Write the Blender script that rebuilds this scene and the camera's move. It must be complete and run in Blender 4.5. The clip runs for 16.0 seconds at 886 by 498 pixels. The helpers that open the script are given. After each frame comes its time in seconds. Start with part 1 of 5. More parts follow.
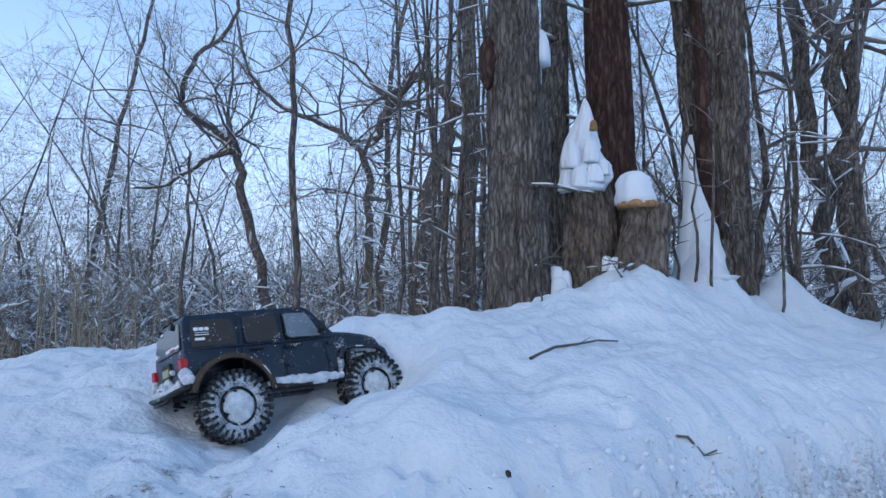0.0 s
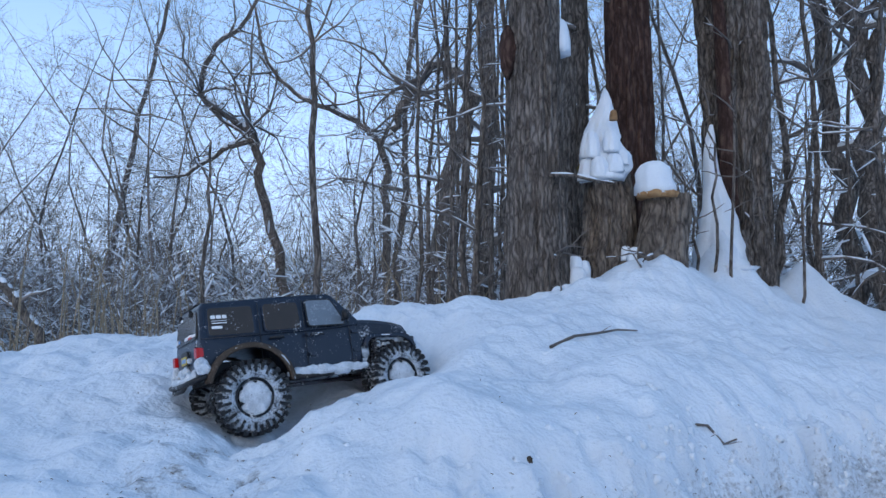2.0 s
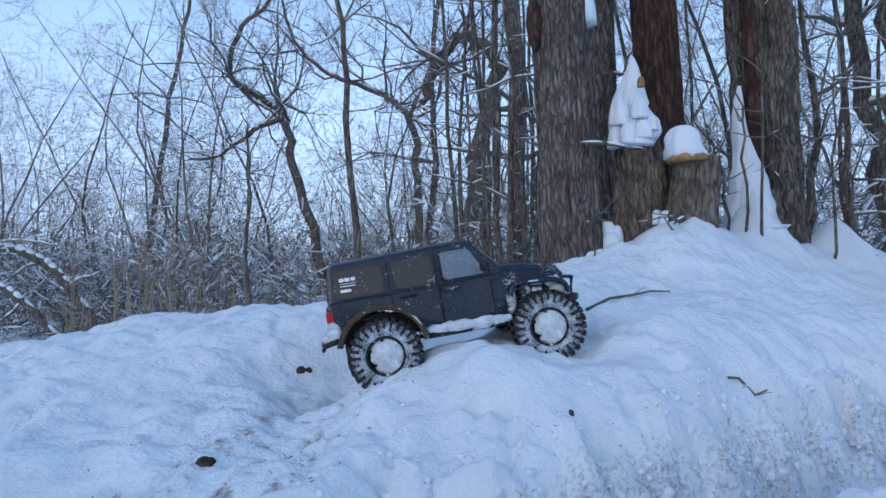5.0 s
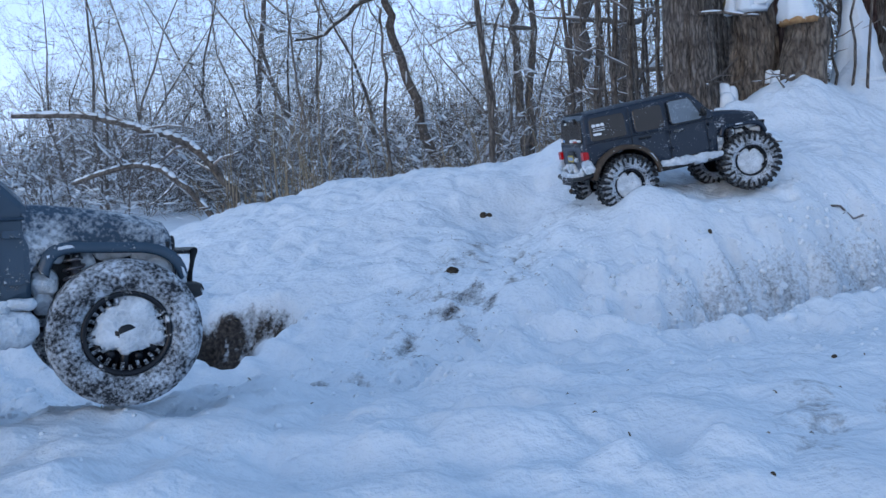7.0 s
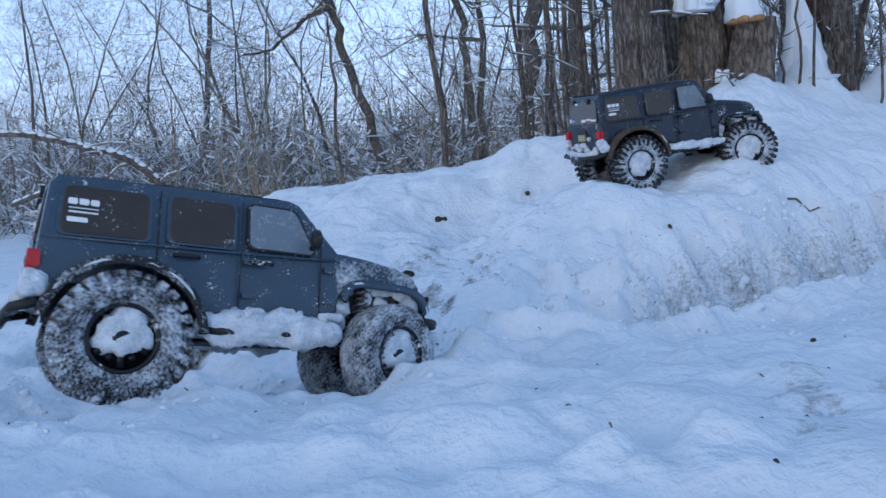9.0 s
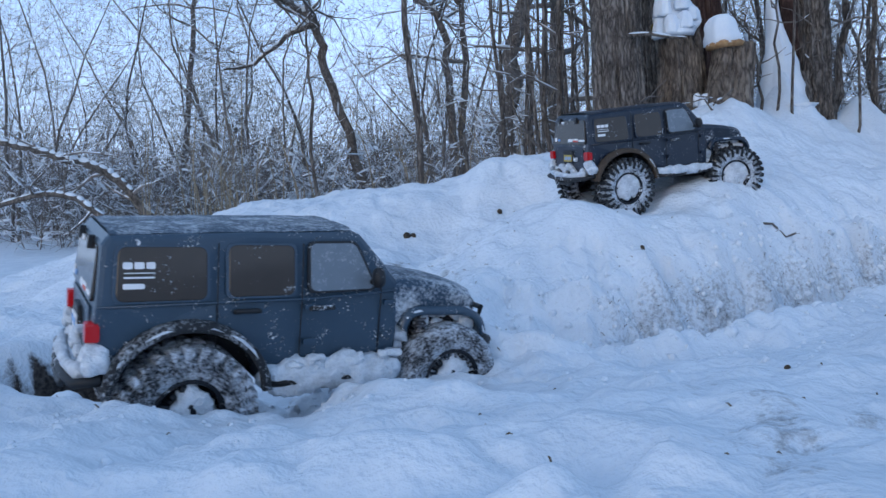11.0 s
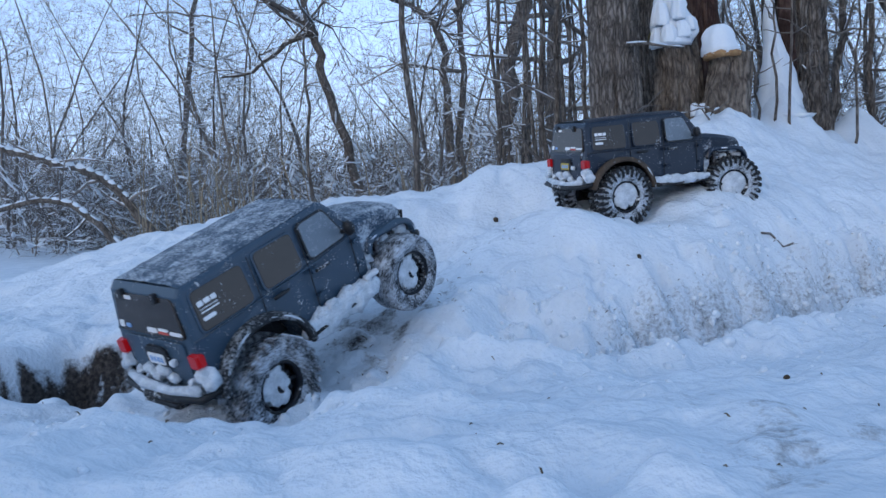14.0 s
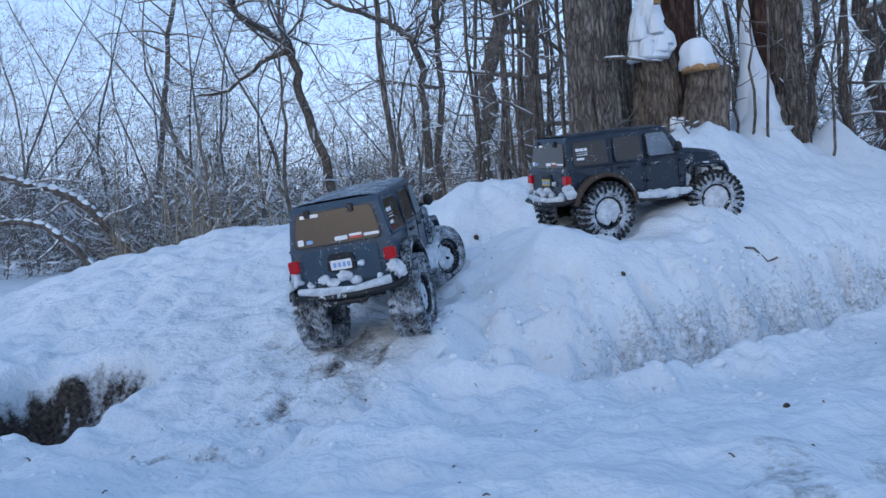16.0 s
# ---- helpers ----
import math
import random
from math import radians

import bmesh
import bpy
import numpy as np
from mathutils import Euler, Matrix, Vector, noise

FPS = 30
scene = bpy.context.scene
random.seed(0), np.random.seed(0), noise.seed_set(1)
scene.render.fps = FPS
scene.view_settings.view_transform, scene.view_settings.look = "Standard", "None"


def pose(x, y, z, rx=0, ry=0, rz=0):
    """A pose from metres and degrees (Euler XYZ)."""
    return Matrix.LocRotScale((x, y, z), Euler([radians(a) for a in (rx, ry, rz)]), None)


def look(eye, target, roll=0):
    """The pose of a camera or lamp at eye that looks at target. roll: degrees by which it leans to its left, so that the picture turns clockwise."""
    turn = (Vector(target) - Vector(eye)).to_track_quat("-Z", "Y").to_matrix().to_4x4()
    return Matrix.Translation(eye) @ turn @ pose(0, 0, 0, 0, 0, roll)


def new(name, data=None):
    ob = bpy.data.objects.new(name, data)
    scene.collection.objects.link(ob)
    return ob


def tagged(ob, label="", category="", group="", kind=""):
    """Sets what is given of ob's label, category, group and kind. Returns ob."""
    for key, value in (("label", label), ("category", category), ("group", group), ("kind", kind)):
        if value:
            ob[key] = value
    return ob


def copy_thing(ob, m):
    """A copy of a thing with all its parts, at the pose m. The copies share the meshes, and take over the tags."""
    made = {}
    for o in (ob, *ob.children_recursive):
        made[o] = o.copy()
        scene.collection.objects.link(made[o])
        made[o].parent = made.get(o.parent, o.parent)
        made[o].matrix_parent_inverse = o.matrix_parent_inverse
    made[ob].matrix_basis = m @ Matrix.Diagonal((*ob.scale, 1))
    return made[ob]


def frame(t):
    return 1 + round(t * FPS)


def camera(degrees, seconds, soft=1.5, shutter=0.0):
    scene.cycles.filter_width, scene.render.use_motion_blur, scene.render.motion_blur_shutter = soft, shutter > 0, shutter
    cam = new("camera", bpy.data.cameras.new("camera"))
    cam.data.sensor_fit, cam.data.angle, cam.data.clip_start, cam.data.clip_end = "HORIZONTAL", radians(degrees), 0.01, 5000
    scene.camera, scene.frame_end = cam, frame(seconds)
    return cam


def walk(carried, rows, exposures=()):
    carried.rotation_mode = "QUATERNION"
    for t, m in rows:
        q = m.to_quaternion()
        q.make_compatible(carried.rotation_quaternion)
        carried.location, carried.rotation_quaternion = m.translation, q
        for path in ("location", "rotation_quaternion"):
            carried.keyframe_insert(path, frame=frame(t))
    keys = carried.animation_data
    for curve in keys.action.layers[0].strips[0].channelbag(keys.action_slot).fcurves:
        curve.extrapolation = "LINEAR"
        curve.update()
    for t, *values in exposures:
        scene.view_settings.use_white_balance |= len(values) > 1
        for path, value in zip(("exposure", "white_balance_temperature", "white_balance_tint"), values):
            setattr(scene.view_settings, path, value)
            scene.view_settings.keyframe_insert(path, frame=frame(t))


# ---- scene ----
cam = camera(60.0, 16.0, soft=1.5, shutter=0.2)
PATH = [
    (0, -0.0000, -0.0000, 0.5000, 95.00, -0.00, 0.00),
    (0.5, -0.0086, -0.0081, 0.4988, 94.62, 0.65, 0.65),
    (1, -0.0059, -0.0061, 0.4979, 94.49, 0.11, 0.51),
    (1.5, -0.0069, -0.0075, 0.4983, 94.51, -0.14, 0.90),
    (2, -0.0104, -0.0135, 0.4965, 94.26, -0.29, 1.19),
    (2.5, -0.0132, -0.0167, 0.4950, 93.99, -0.37, 1.49),
    (3, -0.0165, -0.0349, 0.4940, 93.79, -0.39, 1.42),
    (3.2, -0.0189, -0.0292, 0.4948, 93.81, -0.41, 1.19),
    (5.3, -0.0287, -0.1454, 0.4970, 91.20, 2.83, 4.63),
    (5.5, -0.0868, -0.1854, 0.5124, 90.37, 4.87, 4.10),
    (6, -0.1660, -0.4397, 0.4995, 85.51, 3.84, 8.30),
    (6.5, -0.1866, -0.6152, 0.4936, 82.92, 3.71, 11.02),
    (7, -0.1799, -0.6135, 0.4915, 82.63, 4.36, 9.99),
    (7.5, -0.1932, -0.6102, 0.4825, 82.49, 6.32, 8.19),
    (8, -0.1956, -0.5957, 0.4739, 82.49, 6.52, 7.51),
    (8.5, -0.1935, -0.5738, 0.4641, 82.79, 5.99, 7.00),
    (9, -0.1911, -0.5518, 0.4566, 83.43, 5.59, 6.50),
    (9.5, -0.1758, -0.5086, 0.4484, 84.39, 4.18, 6.11),
    (10, -0.1518, -0.4881, 0.4364, 84.22, 1.86, 6.14),
    (10.2, -0.1588, -0.4865, 0.4361, 84.59, 3.13, 5.73),
    (12.3, -0.1705, -0.4709, 0.4284, 85.27, 4.31, 5.17),
    (12.5, -0.1716, -0.4761, 0.4325, 85.38, 4.39, 5.47),
    (13, -0.1703, -0.4761, 0.4286, 85.29, 4.27, 5.10),
    (13.5, -0.1746, -0.4777, 0.4295, 85.42, 4.42, 5.31),
    (14, -0.1634, -0.4635, 0.4276, 85.68, 3.56, 5.02),
    (14.5, -0.1572, -0.4395, 0.4316, 86.30, 2.78, 4.77),
    (15, -0.1603, -0.4309, 0.4293, 86.33, 3.38, 4.04),
    (15.5, -0.1680, -0.4343, 0.4318, 86.33, 4.35, 3.74),
    (16, -0.1649, -0.4196, 0.4333, 86.74, 4.27, 3.51),
]
walk(cam, [(t, pose(x, y, z, rx, ry, rz)) for t, x, y, z, rx, ry, rz in PATH], [(0.0, 0.0), (16.0, 0.0)])

# ---- light: an overcast winter dusk ----
world = bpy.data.worlds.new("winter_sky")
scene.world = world
world.use_nodes = True
wn, wl = world.node_tree.nodes, world.node_tree.links
wn.clear()
sky = wn.new("ShaderNodeTexSky")
sky.sky_type = "NISHITA"
sky.sun_disc = False
sky.sun_elevation, sky.sun_rotation = radians(16), radians(200)
sky.air_density, sky.dust_density, sky.ozone_density = 1.0, 3.0, 2.0
veil = wn.new("ShaderNodeMix")
veil.data_type = "RGBA"
veil.inputs[0].default_value = 0.5
veil.inputs[7].default_value = (4.4, 7.6, 13.4, 1)
wb = wn.new("ShaderNodeBackground")
wb.inputs[1].default_value = 0.120
wo = wn.new("ShaderNodeOutputWorld")
wl.new(sky.outputs[0], veil.inputs[6])
# a layer of cloud that is thinnest and brightest low down
wc = wn.new("ShaderNodeTexCoord")
ws = wn.new("ShaderNodeSeparateXYZ")
wl.new(wc.outputs["Generated"], ws.inputs[0])
wr = wn.new("ShaderNodeMapRange")
wr.interpolation_type = "SMOOTHSTEP"
wr.inputs[1].default_value, wr.inputs[2].default_value, wr.inputs[3].default_value, wr.inputs[4].default_value = 0.0, 0.75, 1.34, 0.88
wl.new(ws.outputs[2], wr.inputs[0])
wm = wn.new("ShaderNodeVectorMath")
wm.operation = "SCALE"
low = wn.new("ShaderNodeMapRange")
low.inputs[1].default_value, low.inputs[2].default_value, low.inputs[3].default_value, low.inputs[4].default_value = 0.05, 0.40, 0.55, 0.0
wl.new(ws.outputs[2], low.inputs[0])
pale = wn.new("ShaderNodeMix")
pale.data_type = "RGBA"
pale.inputs[7].default_value = (6.7, 8.5, 11.8, 1)
wl.new(low.outputs[0], pale.inputs[0])
wl.new(veil.outputs[2], pale.inputs[6])
wl.new(pale.outputs[2], wm.inputs[0])
wl.new(wr.outputs[0], wm.inputs["Scale"])
wl.new(wm.outputs[0], wb.inputs[0])
wl.new(wb.outputs[0], wo.inputs[0])
sun = new("sun", bpy.data.lights.new("sun", "SUN"))
sun.data.energy, sun.data.angle, sun.data.color = 0.12, radians(60), (1.0, 0.96, 0.9)
sun.matrix_basis = look((-2, -3, 6), (0, 0, 0))


# ---- materials ----
def mat(name, base, rough=0.8, metal=0.0, vary=None, scale=30.0, fine=200.0, bump=0.0, spec=0.5, rand=0.0, stretch=(1, 1, 1), mid=0.5):
    """A surface whose colour runs from base to vary by two sizes of noise, with a relief of depth bump."""
    m = bpy.data.materials.new(name)
    m.use_nodes = True
    n, l = m.node_tree.nodes, m.node_tree.links
    b = n["Principled BSDF"]
    b.inputs["Roughness"].default_value = rough
    b.inputs["Metallic"].default_value = metal
    b.inputs["Specular IOR Level"].default_value = spec
    co = n.new("ShaderNodeTexCoord")
    mp = n.new("ShaderNodeMapping")
    mp.inputs["Scale"].default_value = stretch
    l.new(co.outputs["Object"], mp.inputs[0])
    a = n.new("ShaderNodeTexNoise")
    a.inputs["Scale"].default_value, a.inputs["Detail"].default_value = scale, 5
    f = n.new("ShaderNodeTexNoise")
    f.inputs["Scale"].default_value, f.inputs["Detail"].default_value = fine, 3
    l.new(mp.outputs[0], a.inputs[0])
    l.new(mp.outputs[0], f.inputs[0])
    mix = n.new("ShaderNodeMath")
    mix.operation = "MULTIPLY_ADD"
    l.new(f.outputs[0], mix.inputs[0])
    mix.inputs[1].default_value = 0.45
    l.new(a.outputs[0], mix.inputs[2])
    ramp = n.new("ShaderNodeValToRGB")
    ramp.color_ramp.elements[0].position = mid
    ramp.color_ramp.elements[1].position = mid + 0.42
    ramp.color_ramp.elements[0].color = (*base, 1)
    ramp.color_ramp.elements[1].color = (*(vary or base), 1)
    l.new(mix.outputs[0], ramp.inputs[0])
    col = ramp.outputs[0]
    if rand:
        oi = n.new("ShaderNodeObjectInfo")
        hs = n.new("ShaderNodeHueSaturation")
        k = n.new("ShaderNodeMapRange")
        k.inputs[3].default_value, k.inputs[4].default_value = 1 - rand, 1 + rand
        l.new(oi.outputs["Random"], k.inputs[0])
        l.new(k.outputs[0], hs.inputs["Value"])
        l.new(col, hs.inputs["Color"])
        col = hs.outputs[0]
    l.new(col, b.inputs["Base Color"])
    if bump:
        bu = n.new("ShaderNodeBump")
        bu.inputs["Distance"].default_value = bump
        bu.inputs["Strength"].default_value = 0.9
        l.new(mix.outputs[0], bu.inputs["Height"])
        l.new(bu.outputs[0], b.inputs["Normal"])
    return m


SNOW = mat("snow", (0.66, 0.72, 0.78), 0.8, 0, (0.74, 0.79, 0.84), 14, 160, 0.004, 0.3)


def ground_material():
    """Snow with earth, dead grass and the ditch's painted shade showing where the attribute earth is high."""
    m = mat("trodden_snow", (0.58, 0.64, 0.70), 0.8, 0, (0.69, 0.745, 0.80), 9, 95, 0.012, 0.3)
    n, l = m.node_tree.nodes, m.node_tree.links
    b = n["Principled BSDF"]
    snow_colour = b.inputs["Base Color"].links[0].from_socket
    at = n.new("ShaderNodeAttribute")
    at.attribute_name = "earth"
    tc = n.new("ShaderNodeTexCoord")
    nz = n.new("ShaderNodeTexNoise")
    nz.inputs["Scale"].default_value, nz.inputs["Detail"].default_value, nz.inputs["Roughness"].default_value = 95, 6, 0.75
    l.new(tc.outputs["Object"], nz.inputs[0])
    add = n.new("ShaderNodeMath")
    add.operation = "ADD"
    l.new(at.outputs["Fac"], add.inputs[0])
    l.new(nz.outputs[0], add.inputs[1])
    r = n.new("ShaderNodeMapRange")
    r.inputs[1].default_value, r.inputs[2].default_value = 0.90, 1.28
    l.new(add.outputs[0], r.inputs[0])
    e = n.new("ShaderNodeTexNoise")
    e.inputs["Scale"].default_value, e.inputs["Detail"].default_value = 120, 5
    l.new(tc.outputs["Object"], e.inputs[0])
    er = n.new("ShaderNodeValToRGB")
    er.color_ramp.elements[0].position, er.color_ramp.elements[1].position = 0.35, 0.7
    er.color_ramp.elements[0].color, er.color_ramp.elements[1].color = (0.012, 0.010, 0.009, 1), (0.085, 0.070, 0.062, 1)
    l.new(e.outputs[0], er.inputs[0])
    mx = n.new("ShaderNodeMix")
    mx.data_type = "RGBA"
    l.new(r.outputs[0], mx.inputs[0])
    l.new(snow_colour, mx.inputs[6])
    l.new(er.outputs[0], mx.inputs[7])
    l.new(mx.outputs[2], b.inputs["Base Color"])
    return m


GROUND = ground_material()


def bark_material(name, dark, mid, pale, plates=1.0, depth=0.012):
    """Furrowed bark: dark cracks that run up the trunk between pale scaly plates."""
    m = bpy.data.materials.new(name)
    m.use_nodes = True
    n, l = m.node_tree.nodes, m.node_tree.links
    b = n["Principled BSDF"]
    b.inputs["Roughness"].default_value = 0.92
    b.inputs["Specular IOR Level"].default_value = 0.15
    co = n.new("ShaderNodeTexCoord")
    mp = n.new("ShaderNodeMapping")
    mp.inputs["Scale"].default_value = (1, 1, 0.17)
    l.new(co.outputs["Object"], mp.inputs[0])
    warp = n.new("ShaderNodeTexNoise")
    warp.inputs["Scale"].default_value = 14
    l.new(co.outputs["Object"], warp.inputs[0])
    shift = n.new("ShaderNodeVectorMath")
    shift.operation = "MULTIPLY_ADD"
    l.new(warp.outputs["Color"], shift.inputs[0])
    shift.inputs[1].default_value = (0.05, 0.05, 0.02)
    l.new(mp.outputs[0], shift.inputs[2])
    cell = n.new("ShaderNodeTexVoronoi")
    cell.feature = "DISTANCE_TO_EDGE"
    cell.inputs["Scale"].default_value = 62 * plates
    l.new(shift.outputs[0], cell.inputs["Vector"])
    crack = n.new("ShaderNodeMapRange")
    crack.inputs[1].default_value, crack.inputs[2].default_value = 0.0, 0.30
    l.new(cell.outputs["Distance"], crack.inputs[0])
    grain = n.new("ShaderNodeTexNoise")
    grain.inputs["Scale"].default_value, grain.inputs["Detail"].default_value, grain.inputs["Roughness"].default_value = 95, 7, 0.72
    mg = n.new("ShaderNodeMapping")
    mg.inputs["Scale"].default_value = (1, 1, 0.16)
    l.new(co.outputs["Object"], mg.inputs[0])
    l.new(mg.outputs[0], grain.inputs[0])
    patch = n.new("ShaderNodeTexNoise")
    patch.inputs["Scale"].default_value, patch.inputs["Detail"].default_value = 9, 4
    l.new(co.outputs["Object"], patch.inputs[0])
    add = n.new("ShaderNodeMath")
    add.operation = "MULTIPLY_ADD"
    l.new(crack.outputs[0], add.inputs[0])
    add.inputs[1].default_value = 0.30
    l.new(grain.outputs[0], add.inputs[2])
    ramp = n.new("ShaderNodeValToRGB")
    e = ramp.color_ramp.elements
    e[0].position, e[0].color = 0.36, (*dark, 1)
    e[1].position, e[1].color = 0.98, (*pale, 1)
    k = e.new(0.66)
    k.color = (*mid, 1)
    l.new(add.outputs[0], ramp.inputs[0])
    hs = n.new("ShaderNodeHueSaturation")
    v = n.new("ShaderNodeMapRange")
    v.inputs[1].default_value, v.inputs[2].default_value, v.inputs[3].default_value, v.inputs[4].default_value = 0.3, 0.7, 0.72, 1.3
    l.new(patch.outputs[0], v.inputs[0])
    l.new(v.outputs[0], hs.inputs["Value"])
    l.new(ramp.outputs[0], hs.inputs["Color"])
    l.new(hs.outputs[0], b.inputs["Base Color"])
    bu = n.new("ShaderNodeBump")
    bu.inputs["Distance"].default_value = depth
    bu.inputs["Strength"].default_value = 1.0
    l.new(add.outputs[0], bu.inputs["Height"])
    l.new(bu.outputs[0], b.inputs["Normal"])
    return m


BARK = bark_material("bark", (0.026, 0.022, 0.019), (0.150, 0.128, 0.112), (0.32, 0.28, 0.25), 1.0)
WETBARK = bark_material("wet_bark", (0.022, 0.012, 0.010), (0.062, 0.036, 0.029), (0.13, 0.085, 0.066), 0.7, 0.008)
TWIG = mat("twig_bark", (0.10, 0.088, 0.080), 0.9, 0, (0.22, 0.195, 0.18), 4, 30, 0, 0.2, rand=0.25)


def finish(bm, name, material, parent=None, label="", smooth=True):
    me = bpy.data.meshes.new(name)
    bm.to_mesh(me)
    bm.free()
    for p in me.polygons:
        p.use_smooth = smooth
    for k in material if isinstance(material, (list, tuple)) else [material]:
        me.materials.append(k)
    ob = new(name, me)
    if parent:
        ob.parent = parent
    if label:
        ob["label"] = label
    return ob


def part(name, bm, material, parent, label="", smooth=True):
    return finish(bm, name, material, parent, label, smooth)


def pymesh(name, verts, faces, material, parent=None, label="", smooth=True):
    me = bpy.data.meshes.new(name)
    me.from_pydata([tuple(v) for v in verts], [], faces)
    if smooth:
        me.polygons.foreach_set("use_smooth", [True] * len(me.polygons))
    for k in material if isinstance(material, (list, tuple)) else [material]:
        me.materials.append(k)
    me.update()
    ob = new(name, me)
    if parent:
        ob.parent = parent
    if label:
        ob["label"] = label
    return ob


# ---- the lie of the land ----
RNG = np.random.default_rng(7)
LATTICE = RNG.random((256, 256))


def vnoise(x, y):
    """Smooth value noise of one octave, from -1 to 1."""
    xi, yi = np.floor(x).astype(int), np.floor(y).astype(int)
    fx, fy = x - xi, y - yi
    fx, fy = fx * fx * (3 - 2 * fx), fy * fy * (3 - 2 * fy)
    g = lambda a, b: LATTICE[a % 256, b % 256]
    return 2 * ((g(xi, yi) * (1 - fx) + g(xi + 1, yi) * fx) * (1 - fy) + (g(xi, yi + 1) * (1 - fx) + g(xi + 1, yi + 1) * fx) * fy) - 1


def fbm(x, y, f, octaves=3):
    s, a = 0, 1.0
    for k in range(octaves):
        s = s + a * vnoise(x * f + 17.3 * k, y * f + 5.1 * k)
        x, y = 0.8 * x - 0.6 * y, 0.6 * x + 0.8 * y
        f, a = f * 2.1, a * 0.5
    return s


def sstep(a, b, v):
    u = np.clip((v - a) / (b - a), 0, 1)
    return u * u * (3 - 2 * u)


def soft_interp(v, xs, ys, w=0.06):
    return sum(np.interp(v + d * w, xs, ys) for d in (-1.5, -0.5, 0, 0.5, 1.5)) / 5


def crest_height(x):
    return soft_interp(x, (-4, -2.4, -1.76, -1.3, -1.0, -0.5, -0.33, -0.27, 0.0, 0.2, 0.5, 1.2, 2.5), (0.0, 0.08, 0.24, 0.37, 0.405, 0.428, 0.435, 0.482, 0.505, 0.53, 0.55, 0.49, 0.50), 0.03)


def ditch_line(x):
    return soft_interp(x, (-1.6, -0.75, -0.47, -0.36, -0.25, 0.0, 0.15, 0.3, 0.45, 1.2, 3), (0.1, 0.2, 0.40, 0.57, 0.71, 0.70, 0.82, 0.90, 1.08, 1.6, 2.0), 0.03)


def hole(x, y):
    """A ragged hole in the snow, 1 inside it."""
    p, q = x + 0.028 * fbm(x + 2, y, 8, 3), y + 0.03 * fbm(x, y + 4, 8, 3)
    return np.exp(-((p - HX - 0.3 * (q - HY)) / 0.125) ** 6 - ((q - HY) / 0.15) ** 6)


HX, HY = -0.955, 0.79


